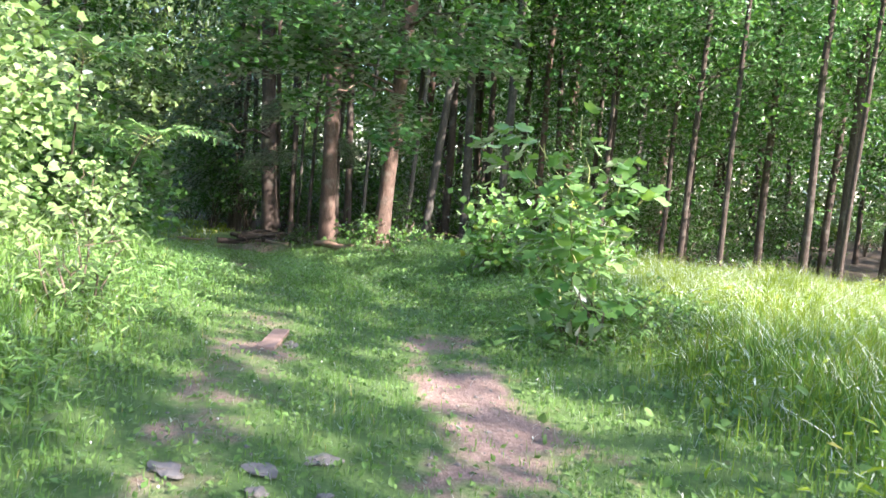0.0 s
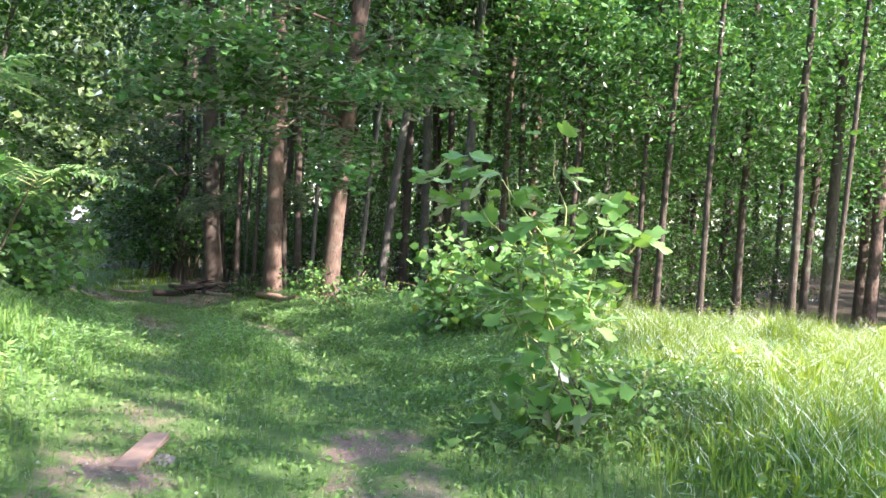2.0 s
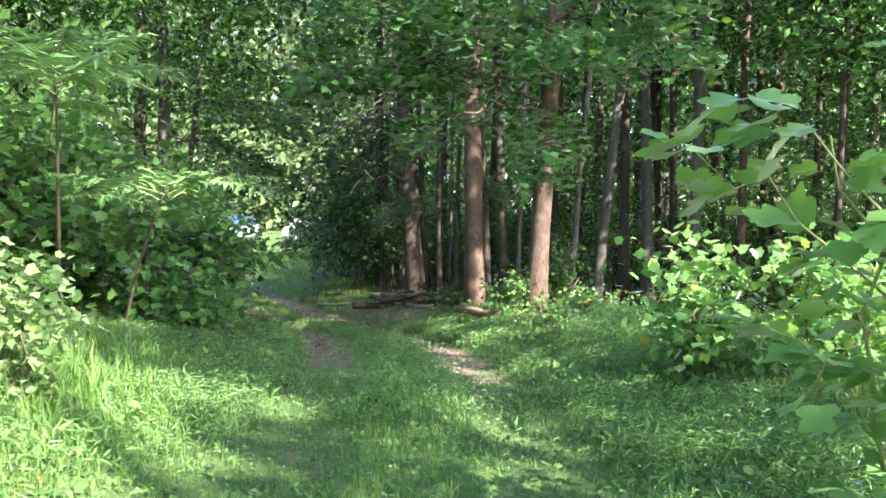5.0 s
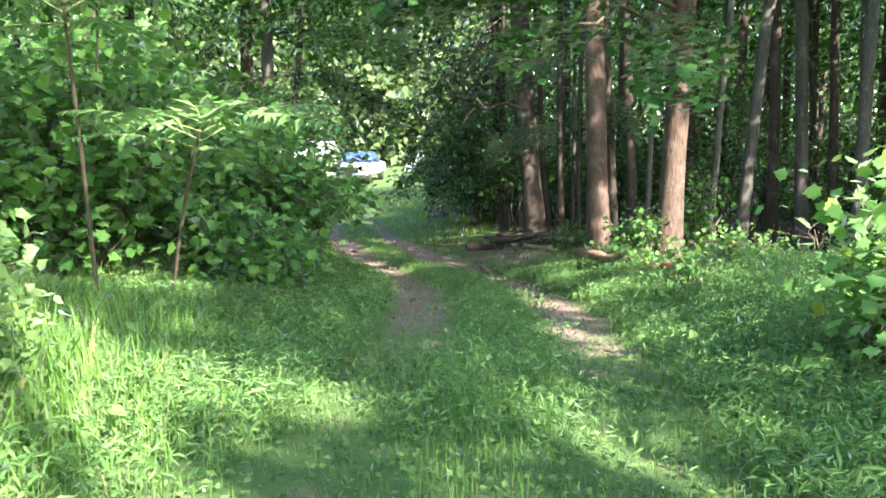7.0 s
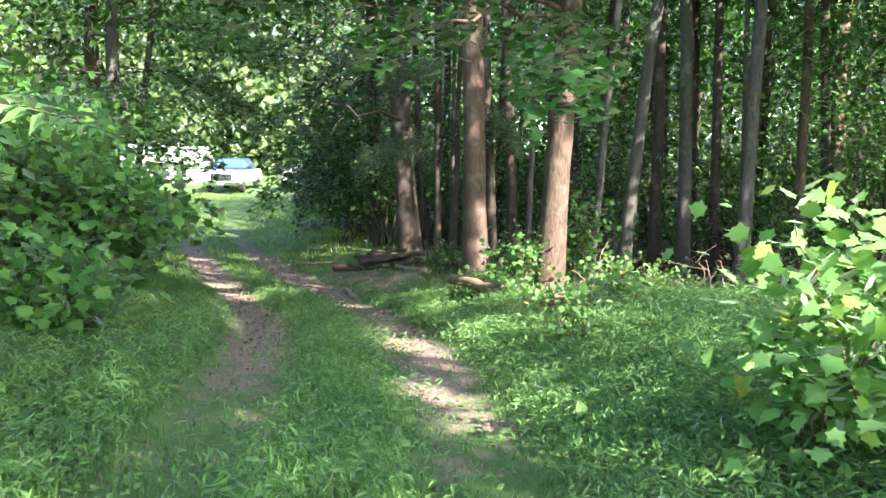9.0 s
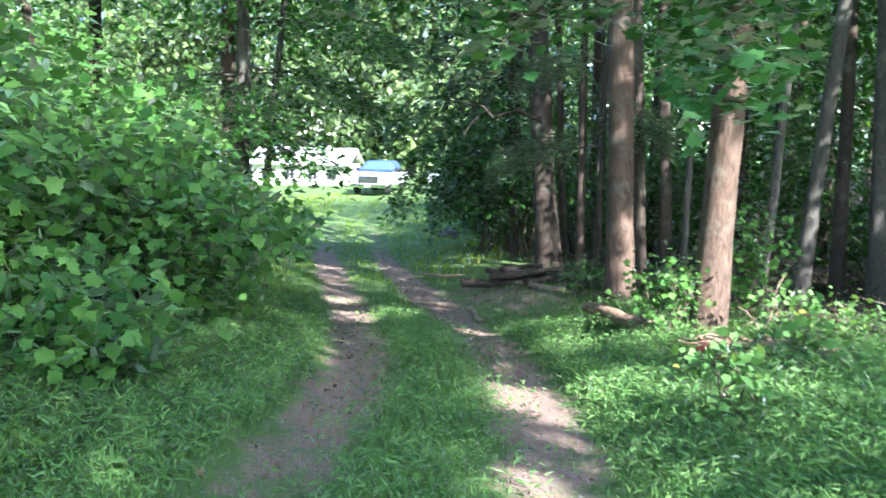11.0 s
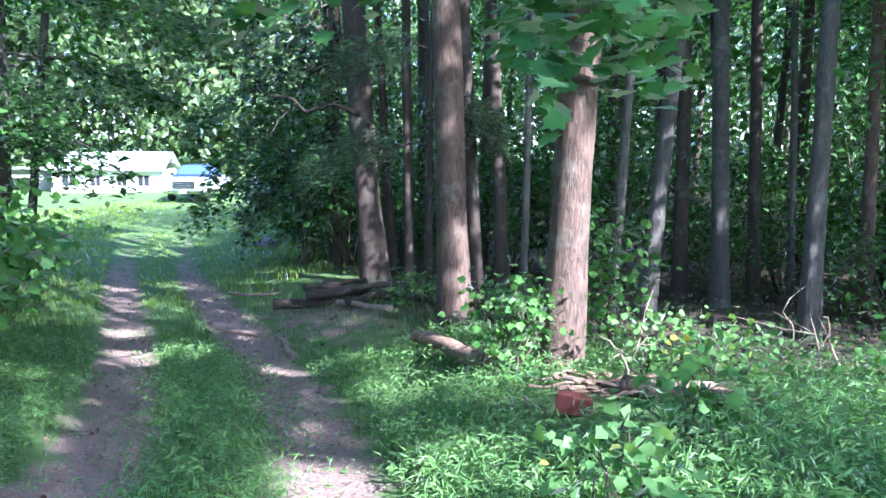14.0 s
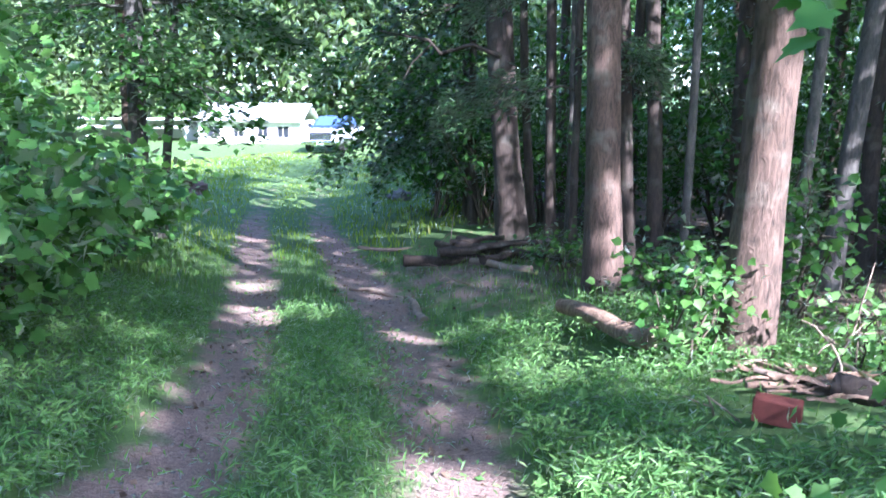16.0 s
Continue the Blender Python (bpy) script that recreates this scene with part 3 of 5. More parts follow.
# trees across the track from them
for i, (x, y, r, ln, m) in enumerate(((-10.25, 20.4, 0.15, 0.01, M_BARK_GREY), (-11.7, 21.9, 0.17, 0.0, M_BARK), (-10.05, 20.6, 0.07, 0.13, M_BARK_GREY), (-14.0, 20.5, 0.15, 0.0, M_BARK_DARK))):
    ob, line = tree(x, y, 12.0, r, "mossy grey trunk standing beside the mown field", (ln, 0), ((0.5, 0, 7.6), (3.0, 3.0, 3.4), 110, 28, 0.19, LEAF_DIAMOND), m, M_CANOPY, 50 + i)
    if i in (0, 2):
        for b, w, n in (((1.2, -0.9, 2.3), 0.4, 130), ((2.5, -0.9, 1.85), 0.3, 120), ((1.7, -0.8, 1.75), 0.3, 110), ((2.2, 0.8, 3.0), 0.9, 420), ((3.2, 0.2, 3.9), 1.0, 500), ((1.4, -1.4, 2.6), 0.7, 300), ((-1.8, -1.2, 2.9), 0.9, 380)):
            spray(ob, (0.05, 0, b[2] + 0.6), b, w, n, 0.15, LEAF_DIAMOND, M_CANOPY, g, 0.025, M_BARK_GREY, droop=0.35)

# woodland behind: a few built, then repeated
kinds = []
for k in range(4):
    kg = np.random.default_rng(70 + k)
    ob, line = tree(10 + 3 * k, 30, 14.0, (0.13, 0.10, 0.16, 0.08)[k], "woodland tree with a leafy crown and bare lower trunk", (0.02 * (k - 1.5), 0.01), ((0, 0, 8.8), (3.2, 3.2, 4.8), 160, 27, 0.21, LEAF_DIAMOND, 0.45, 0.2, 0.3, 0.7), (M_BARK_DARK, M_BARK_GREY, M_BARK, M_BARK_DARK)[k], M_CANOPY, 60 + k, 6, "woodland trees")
    kinds.append(ob)


def stand(region, count, gap, seed, taken, kinds, keep):
    """Random places in a region, none nearer to another than the gap."""
    sg = np.random.default_rng(seed)
    x0, x1, y0, y1 = region
    made = 0
    for _ in range(count * 12):
        if made == count:
            break
        x, y = sg.uniform(x0, x1), sg.uniform(y0, y1)
        if not keep(x, y) or any((x - a) ** 2 + (y - b) ** 2 < gap * gap for a, b in taken):
            continue
        taken.append((x, y))
        copy_thing(kinds[int(sg.integers(len(kinds)))], pose(x, y, gz(x, y), sg.uniform(-2, 2), sg.uniform(-2, 2), sg.uniform(0, 360)))
        made += 1


far_kinds = []
for k in range(2):
    ob, line = tree(22 + 4 * k, 40, 15.0, 0.14, "woodland tree far back among the others", (0.01, 0.0), ((0, 0, 8.0), (3.4, 3.4, 6.0), 85, 18, 0.38, LEAF_DIAMOND, 0.45, 0.2, 0.4, 0.8), M_BARK_DARK, M_CANOPY, 95 + k, 5, "far woodland trees")
    far_kinds.append(ob)
taken = [(22, 40), (26, 40), (-1.12, 15), (-2.55, 18.3), (-4.3, 21.5), (10, 30), (13, 30), (16, 30), (19, 30), (-0.47, 19.6)]
right_wood = lambda x, y: off_track(x, y) > 5.0 and y > 21.5 and not (x < 3 and y < 24) and not (x < 0.5 and y < 31)
stand((-8, 14, 22, 36), 20, 2.0, 1, taken, kinds, right_wood)
stand((-12, 40, 34, 62), 36, 2.9, 2, taken, far_kinds, lambda x, y: off_track(x, y) > 9.0)
stand((-24, -7, 8, 19), 24, 1.9, 3, taken, kinds, lambda x, y: off_track(x, y) < -5.0)
stand((-60, -24, 10, 40), 20, 3.5, 4, taken, far_kinds, lambda x, y: off_track(x, y) < -14.0)
stand((14, 30, 12, 34), 12, 3.0, 5, taken, far_kinds, lambda x, y: y > 18 or x > 20)
# two unseen trees, added so that their open crowns dapple clearing and track
sparse = []
for k in range(2):
    ob, line = tree((5.8, 8.2)[k], (-3.8, 4.0)[k], (14.0, 17.0)[k], 0.13, "unseen open-crowned tree added to shade the clearing", (0.01, 0.0), ((0, 0, (8.8, 10.4)[k]), (3.4, 3.4, (4.6, 6.0)[k]), (150, 260)[k], 24, 0.23, LEAF_DIAMOND, 0.45, 0.15, 0.35, 0.6), M_BARK_DARK, M_CANOPY, 90 + k, 8, "trees round the clearing")
    sparse.append(ob)
# more added trees out of view; high crowns shade bend, verge and left bank
tree(7.4, 11.2, 15.0, 0.12, "unseen tall high-crowned tree added for shade beside the meadow", (0.0, 0.0), ((0, 0, 10.6), (3.4, 3.4, 3.6), 170, 26, 0.23, LEAF_DIAMOND, 0.45, 0.15, 0.35, 0.6), M_BARK_DARK, M_CANOPY, 92, 8, "trees round the clearing")
tree(9.4, 1.4, 17.0, 0.14, "unseen tall high-crowned tree added for shade beside the meadow", (0.0, 0.0), ((0, 0, 13.0), (3.3, 3.3, 3.4), 120, 26, 0.23, LEAF_DIAMOND, 0.45, 0.15, 0.35, 0.6), M_BARK_DARK, M_CANOPY, 93, 8, "trees round the clearing")
for x, y, zc, n, sd in ((11.6, -1.8, 11.0, 110, 94), (10.2, 6.2, 10.2, 120, 95)):
    tree(x, y, 15.0, 0.14, "unseen tall high-crowned tree added for shade beside the meadow", (0.0, 0.0), ((0, 0, zc), (3.4, 3.4, 3.6), n, 26, 0.23, LEAF_DIAMOND, 0.45, 0.15, 0.35, 0.6), M_BARK_DARK, M_CANOPY, sd, 8, "trees round the clearing")
# unseen trees added about the clearing's near end, whose shade falls over it
for x, y, k in ((6.0, -11.5, 1), (12.8, -5.2, 2), (-6.5, -8, 0), (-1.5, -14, 2), (-14, -2, 1)):
    copy_thing(kinds[k], pose(x, y, gz(x, y), 0, 0, 37 * k + 50 * x))


def understory(name, seed, h, r, clusters, per, size, template, mat, label, group):
    ug = np.random.default_rng(seed)
    ob = new(name)
    tagged(ob, label, "shrub", group)
    lv, c = crown_leaves(ug, (0, 0, h * 0.55), (r, r, h * 0.45), clusters, per, size, template, 0.55, 0.3, 0.4, 0.22 * max(1, h * 0.4))
    part_mesh("foliage", mesh_of("foliage", *lv, mat), ob)
    for b in c[:6]:
        part_mesh("stem", mesh_of("stem", *tube(limb_line((ug.normal() * 0.06, ug.normal() * 0.06, -0.05), b, ug, 0.1), np.linspace(0.014 + 0.004 * h, 0.004, 6), 5), M_TWIG, True), ob)
    return ob


under = [
    understory("understory_shrub", 81, 2.6, 1.2, 60, 24, 0.125, LEAF_DIAMOND, M_CANOPY, "leafy understory sapling in woodland shade", "understory saplings"),
    understory("understory_shrub", 82, 3.6, 1.4, 72, 24, 0.13, LEAF_DIAMOND, M_CANOPY, "leafy understory sapling in woodland shade", "understory saplings"),
    understory("understory_shrub", 83, 1.4, 1.0, 46, 22, 0.1, LEAF_DIAMOND, M_CANOPY, "low leafy undergrowth on the woodland floor", "understory saplings"),
]
for k, ob in enumerate(under):
    ob.matrix_world = pose(5 + 2.5 * k, 27, gz(5 + 2.5 * k, 27))
low_taken = []
for k, (x, y) in enumerate(((-6.9, 24.3), (-5.7, 23.6), (-6.2, 25.8), (-7.4, 26.6), (-5.0, 25.0), (-7.9, 28.2), (-7.0, 29.0), (-9.2, 30.2), (-4.0, 24.6), (-2.8, 23.8), (-0.9, 22.6), (0.6, 22.4), (1.6, 23.2), (2.7, 22.6), (3.6, 21.8), (4.6, 23.0), (-1.9, 24.2), (3.2, 24.4), (5.6, 22.0), (2.3, 20.2), (3.9, 18.6))):
    copy_thing(under[k % 3 if y > 20.9 else 2], pose(x, y, gz(x, y), 0, 0, 70 * k))
stand((-20, -3, 27, 48), 30, 1.2, 14, low_taken, under, lambda x, y: 3.4 < off_track(x, y) < 11)
stand((-8, 16, 22, 40), 34, 1.4, 11, low_taken, under, lambda x, y: off_track(x, y) > 4.0 and not (x < 0.5 and y < 22.5))
stand((-24, -6, 8, 20), 26, 1.3, 12, low_taken, under, lambda x, y: off_track(x, y) < -4.2)
stand((-10, 30, 40, 60), 16, 2.0, 13, low_taken, under, lambda x, y: off_track(x, y) > 8)


def edge_tree(x, y, seed, mat, zc, r):
    tree(x, y, 7.5, 0.06, "young broad-crowned tree at the edge of the wood", (0.01, 0), ((0, 0, zc), (r, r, 1.9), 90, 34, 0.135, LEAF_MAPLE if mat is M_MAPLE else LEAF_DIAMOND, 0.6, 0.15, 0.3, 0.42), M_BARK_DARK, mat, seed, 5, "young edge trees")


for k, (x, y, zc, r) in enumerate(((4.6, 17.6, 6.0, 1.8), (3.4, 18.4, 6.5, 1.7))):
    edge_tree(x, y, 400 + k, M_MAPLE if k < 3 else M_CANOPY, zc, r)


# far woods that close the view beyond field and forest
def far_woods(x0, x1, y0, y1, n, height, seed, label):
    fg = np.random.default_rng(seed)
    c = np.stack([fg.uniform(x0, x1, 700), fg.uniform(y0, y1, 700), height * fg.random(700) ** 0.9], 1)
    P = c[fg.integers(0, 700, n)] + fg.normal(size=(n, 3)) * np.array([2.2, 2.2, 1.3])
    P[:, 2] = np.abs(P[:, 2]) + ground_z(P[:, 0], P[:, 1])
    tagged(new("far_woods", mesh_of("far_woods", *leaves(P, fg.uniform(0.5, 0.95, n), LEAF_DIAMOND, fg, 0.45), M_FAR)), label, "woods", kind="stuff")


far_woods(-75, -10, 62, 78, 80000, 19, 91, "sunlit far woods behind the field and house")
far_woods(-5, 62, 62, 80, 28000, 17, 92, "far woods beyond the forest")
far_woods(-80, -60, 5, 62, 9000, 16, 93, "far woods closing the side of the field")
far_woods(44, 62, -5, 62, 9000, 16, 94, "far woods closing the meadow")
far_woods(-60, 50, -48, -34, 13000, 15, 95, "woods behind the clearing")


# ================= shrubs and saplings by the track =================
def shrub(name, x, y, h, r, n, size, template, mat, label, seed, category="shrub", squash=(1, 1), low=0.08, stem_mat=None, group=""):
    """A many-stemmed shrub: bent stems, and leaves held outward along them."""
    sg = np.random.default_rng(seed)
    ob = thing(name, x, y, gz(x, y), label, category, group)
    stems = max(5, int(6 + 5 * r))
    tips = []
    for k in range(stems):
        a, q = sg.uniform(0, 2 * np.pi), sg.random() ** 0.5
        tip = np.array([r * q * math.cos(a) * squash[0], r * q * math.sin(a) * squash[1], h * (1.05 - 0.55 * q * q) * sg.uniform(0.75, 1.05)])
        foot = np.array([tip[0] * 0.35, tip[1] * 0.35, -0.05])
        p = limb_line(foot, tip, sg, 0.12 * h, 7)
        tips.append(p)
        part_mesh("stem", mesh_of("stem", *tube(p, np.linspace(0.008 + 0.003 * h, 0.003, 7), 5), stem_mat or M_TWIG, True), ob)
    pts = np.stack(tips)
    i, t = sg.integers(0, stems, n), sg.random(n) ** 0.7 * 6
    j = np.clip(t.astype(int), 0, 5)
    f = (t - j)[:, None]
    base = pts[i, j] * (1 - f) + pts[i, j + 1] * f
    off = sg.normal(size=(n, 3)) * np.array([1, 1, 0.6]) * (0.06 + 0.20 * r)
    P = base + off
    P[:, 2] = np.maximum(P[:, 2], low * sg.random(n) + 0.05)
    part_mesh("foliage", mesh_of("foliage", *leaves(P, size * sg.uniform(0.55, 1.2, n), template, sg, 0.6, off * 4 + np.array([0, 0, -0.1]), 0.4), mat, True), ob)
    return ob


# sunlit vine bank at the clearing's edge
shrub("vine_thicket", -3.5, 5.5, 2.4, 0.85, 6000, 0.072, LEAF_MAPLE, M_VINE, "tall thicket draped with broad sunlit vine leaves", 101, squash=(0.9, 1.2))
shrub("vine_thicket", -5.0, 6.7, 3.4, 1.05, 5600, 0.078, LEAF_MAPLE, M_VINE, "tall thicket draped with broad sunlit vine leaves", 102)
shrub("vine_thicket", -3.8, 6.5, 0.9, 0.65, 2200, 0.07, LEAF_MAPLE, M_VINE, "low sunlit vine leaves in front of a thicket", 103)
shrub("vine_thicket", -4.8, 4.6, 2.8, 1.1, 3000, 0.08, LEAF_MAPLE, M_VINE, "tall thicket draped with broad sunlit vine leaves", 104)
shrub("vine_thicket", -3.1, 7.2, 0.9, 0.38, 900, 0.06, LEAF_MAPLE, M_VINE, "waist-high sunlit vine leaves at the bank", 106)
shrub("weed_clump", -2.3, 5.2, 0.75, 0.45, 420, 0.11, LEAF_LANCE, M_VINE, "upright leafy weeds at the foot of the thicket", 105, "weed")
# shaded shrubs along the bend
for i, (x, y, h, r, n, s) in enumerate(((-5.45, 12.9, 1.7, 0.95, 2800, 0.125), (-6.3, 11.4, 2.4, 1.3, 2800, 0.15), (-5.6, 10.1, 1.9, 1.0, 2200, 0.14), (-6.6, 14.3, 2.2, 1.1, 2600, 0.14), (-7.9, 16.2, 1.9, 1.2, 2400, 0.14), (-8.4, 13.2, 3.6, 1.6, 2600, 0.16), (-8.9, 18.0, 1.5, 1.1, 2000, 0.14), (-10.4, 19.3, 1.3, 1.0, 1500, 0.14), (-9.6, 16.2, 3.2, 1.5, 2200, 0.16), (-4.6, 11.2, 0.8, 0.7, 1000, 0.12))):
    shrub("maple_shrub", x, y, h, r, int(n * 1.15), s * 0.9, LEAF_LOBED, M_SHRUB, "dense green shrub with lobed leaves beside the track", 110 + i, group="trackside shrubs")
# right-hand saplings
def sapling(x, y, stems, twigs, size, label, seed):
    """A young broadleaf: upright stems, side twigs, and large leaves held out flat round each tip."""
    sg = np.random.default_rng(seed)
    ob = thing("tulip_sapling", x, y, gz(x, y), label, "sapling")
    for foot, tip in stems:
        p = limb_line(foot, tip, sg, 0.04, 9)
        stem = part_mesh("stem", mesh_of("stem", *tube(p, np.linspace(0.011, 0.004, 9), 6), M_STEM, True), ob)
        P, H = [], []
        for q in np.linspace(0.25, 1.0, 14):
            for _ in range(2):
                a = sg.uniform(0, 2 * np.pi)
                d = np.array([math.cos(a), math.sin(a), sg.uniform(-0.15, 0.4)])
                P.append(p[int(q * 8)] + d * sg.uniform(0.05, 0.13))
                H.append(d)
        part_mesh("foliage", mesh_of("foliage", *leaves(np.array(P), size * sg.uniform(0.65, 1.15, len(P)), LEAF_TULIP, sg, 0.72, np.array(H), 0.2), M_SAPLING, True), stem)
    for foot, tip, count in twigs:
        count = int(count * 1.5)
        p = limb_line(foot, tip, sg, 0.06, 7)
        twig = part_mesh("twig", mesh_of("twig", *tube(p, np.linspace(0.006, 0.002, 7), 5), M_STEM, True), ob)
        i = sg.integers(2, 7, count)
        a = sg.uniform(0, 2 * np.pi, count)
        d = np.stack([np.cos(a), np.sin(a), sg.uniform(-0.25, 0.35, count)], 1)
        part_mesh("foliage", mesh_of("foliage", *leaves(p[i] + d * sg.uniform(0.03, 0.11, (count, 1)), size * sg.uniform(0.65, 1.15, count), LEAF_TULIP, sg, 0.72, d + (p[-1] - p[0]) * 0.8, 0.2), M_SAPLING, True), twig)
    return ob


sapling(1.04, 6.25,
        [((0.0, 0.0, -0.05), (-0.1, 0.02, 1.70)), ((0.06, 0.02, -0.05), (0.24, -0.05, 1.36)), ((-0.04, 0.03, -0.05), (-0.36, 0.05, 1.46))],
        [((-0.05, 0, 0.8), (-0.78, -0.05, 1.42), 11), ((-0.06, 0, 1.0), (-0.62, 0.02, 1.56), 10), ((0.1, 0, 0.7), (0.42, -0.12, 1.16), 12), ((0.0, 0, 0.6), (0.4, 0.1, 0.85), 10), ((0.0, 0, 0.55), (-0.3, -0.1, 0.95), 11), ((-0.1, 0, 0.5), (-0.5, 0.0, 0.86), 11), ((0.0, 0, 0.4), (0.22, -0.15, 0.68), 10), ((0.02, 0, 1.0), (0.28, 0.1, 1.4), 9), ((-0.02, 0, 0.9), (-0.18, -0.1, 1.22), 10), ((0, 0, 0.45), (-0.12, -0.2, 0.7), 9)],
        0.135, "young sapling with large lobed pale green leaves", 131)
shrub("broadleaf_weed", 1.02, 5.85, 0.46, 0.28, 60, 0.13, LEAF_MAPLE, M_SHRUB, "low dark green plant with very broad leaves", 133, "weed")
shrub("brambles", 1.35, 6.2, 0.40, 0.55, 800, 0.06, LEAF_DIAMOND, M_WEED, "tangled low weeds round the sapling", 134, "weed")
shrub("maple_shrub", 0.58, 9.9, 1.15, 0.38, 900, 0.09, LEAF_LOBED, M_SAPLING, "bright green bushy sapling in the clearing", 135)
shrub("maple_shrub", 1.5, 9.6, 1.1, 0.6, 1300, 0.09, LEAF_LOBED, M_SAPLING, "bright green bushy sapling in the clearing", 136)
shrub("maple_shrub", -0.68, 12.3, 0.60, 0.17, 190, 0.062, LEAF_MAPLE, M_SAPLING, "seedling with broad pale leaves among grass", 137)
shrub("maple_shrub", -1.5, 15.1, 0.85, 0.24, 420, 0.06, LEAF_MAPLE, M_SHRUB, "leafy seedling at the foot of a trunk", 138)
shrub("maple_shrub", -1.75, 17.0, 0.9, 0.4, 480, 0.07, LEAF_MAPLE, M_SHRUB, "leafy seedling beside a fallen log", 139)
shrub("maple_shrub", -0.02, 15.1, 0.5, 0.3, 360, 0.055, LEAF_LOBED, M_SAPLING, "low sunlit seedlings among dead sticks", 140)
shrub("maple_shrub", -0.56, 15.1, 0.5, 0.28, 380, 0.055, LEAF_LOBED, M_SAPLING, "bright seedlings beside a great trunk", 145)
shrub("maple_shrub", -0.3, 13.4, 0.35, 0.4, 160, 0.085, LEAF_LOBED, M_SHRUB, "low green seedlings among grass", 141)
shrub("maple_shrub", 1.0, 14.7, 0.5, 0.5, 320, 0.07, LEAF_LOBED, M_SHRUB, "leafy seedlings at the woodland edge", 142)
shrub("maple_shrub", -3.3, 19.5, 0.5, 0.5, 300, 0.09, LEAF_DIAMOND, M_SHRUB, "low green seedlings between trunks", 143)
shrub("maple_shrub", -0.9, 16.5, 1.5, 0.45, 520, 0.075, LEAF_MAPLE, M_SHRUB, "thin leafy sapling behind a great trunk", 144)


# sumac: stems with fronds of paired leaflets
def frond(g, start, direction, length, pairs=22):
    d = np.asarray(direction, float)
    d /= np.linalg.norm(d)
    side = np.cross(d, (0, 0, 1.0))
    side /= np.linalg.norm(side)
    t = np.linspace(0, 1, 10)[:, None]
    rib = np.asarray(start) + d * length * t + np.array([0, 0, -0.28 * length]) * t * t
    P, H, S = [], [], []
    for k in range(pairs):
        q = 0.15 + 0.85 * k / (pairs - 1)
        p = np.array([np.interp(q, t[:, 0], rib[:, c]) for c in range(3)])
        for s in (-1, 1):
            P.append(p)
            H.append(d * 0.45 + side * s + np.array([0, 0, -0.18]))
            S.append(length * 0.14 * (0.55 + 0.75 * math.sin(math.pi * min(0.97, q * 0.85 + 0.12))))
    P, H, S = np.array(P), np.array(H), np.array(S)
    wide = (LEAF_LANCE[0] * np.array([1.45, 1, 1]), LEAF_LANCE[1])
    return tube(rib, np.linspace(0.006, 0.002, 10), 4), leaves(P, S, wide, g, 0.8, H, 0.06)


def sumac(x, y, top, lean, fronds, length, seed, label="sumac with long feathery fronds on a bare leaning stem"):
    sg = np.random.default_rng(seed)
    ob = thing("sumac", x, y, gz(x, y), label, "sapling", "sumac saplings")
    head = np.array([lean[0], lean[1], top])
    part_mesh("stem", mesh_of("stem", *tube(np.array([(0, 0, -0.1)]) + (head + np.array([0, 0, 0.1])) * np.linspace(0, 1, 9)[:, None] + np.array([0, 0, 0.12]) * np.sin(np.linspace(0, np.pi, 9))[:, None], np.linspace(0.017, 0.009, 9), 6), M_TWIG, True), ob)
    for k in range(fronds):
        a = 2 * math.pi * k / fronds + sg.uniform(-0.3, 0.3)
        rib, lf = frond(sg, head - np.array([0, 0, 0.06 * (k % 4)]), (math.cos(a), math.sin(a), sg.uniform(-0.05, 0.75)), length * sg.uniform(0.8, 1.15))
        f = part_mesh("frond_rib", mesh_of("frond_rib", *rib, M_STEM, True), ob)
        part_mesh("frond_blade", mesh_of("frond_blade", *lf, M_SUMAC), f)
    return ob


sumac(-4.1, 9.75, 1.36, (0.72, -0.45), 10, 1.0, 151)
sumac(-4.3, 9.3, 2.1, (0.35, -0.5), 11, 1.07, 152)
sumac(-5.2, 8.6, 3.2, (0.3, -0.3), 10, 1.12, 153)
sumac(-5.6, 10.6, 2.6, (0.5, -0.3), 10, 1.07, 155)


# ================= grass and ground cover =================
def scatter(n, region, density, g):
    """Up to n random places in a region, kept with the chance that density gives."""
    x0, x1, y0, y1 = region
    x, y = g.uniform(x0, x1, n), g.uniform(y0, y1, n)
    k = g.random(n) < density(x, y)
    x, y = x[k], y[k]
    return np.stack([x, y, ground_z(x, y)], 1)


def turf_height(x, y):
    d = off_track(x, y)
    h = 0.045 + 0.045 * patchy(x, y)
    h = h + 0.06 * sstep(6.0, 9.0, y) * (1 - sstep(20, 26, y))
    h = h + (0.14 + 0.12 * patchy(x, y, 0.6)) * sstep(1.1, 2.2, -d) * (1 - sstep(8, 11, y) * 0.8)
    h = h + (0.10 + 0.15 * patchy(x, y, 0.5)) * sstep(1.7, 2.8, d) * sstep(2.6, 4.2, y) * (1 - sstep(10, 13, y))
    h = h + 0.02 * sstep(1.3, 2.4, d) * sstep(9, 12, y)
    return h * (1 - 0.55 * rut(x, y)) * (1 - 0.4 * sstep(8.5, 10.5, y) * (1 - sstep(20, 24, y)))


def brush(x, y):
    """One at the brush pile below the great trunk, nought away from it."""
    return np.exp(-(((x + 0.7) / 0.8) ** 2) ** 2 - (((y - 14.15) / 0.85) ** 2) ** 2) + 0.8 * np.exp(-(((x + 2.1) / 0.5) ** 2) ** 2 - (((y - 15.5) / 0.5) ** 2) ** 2)


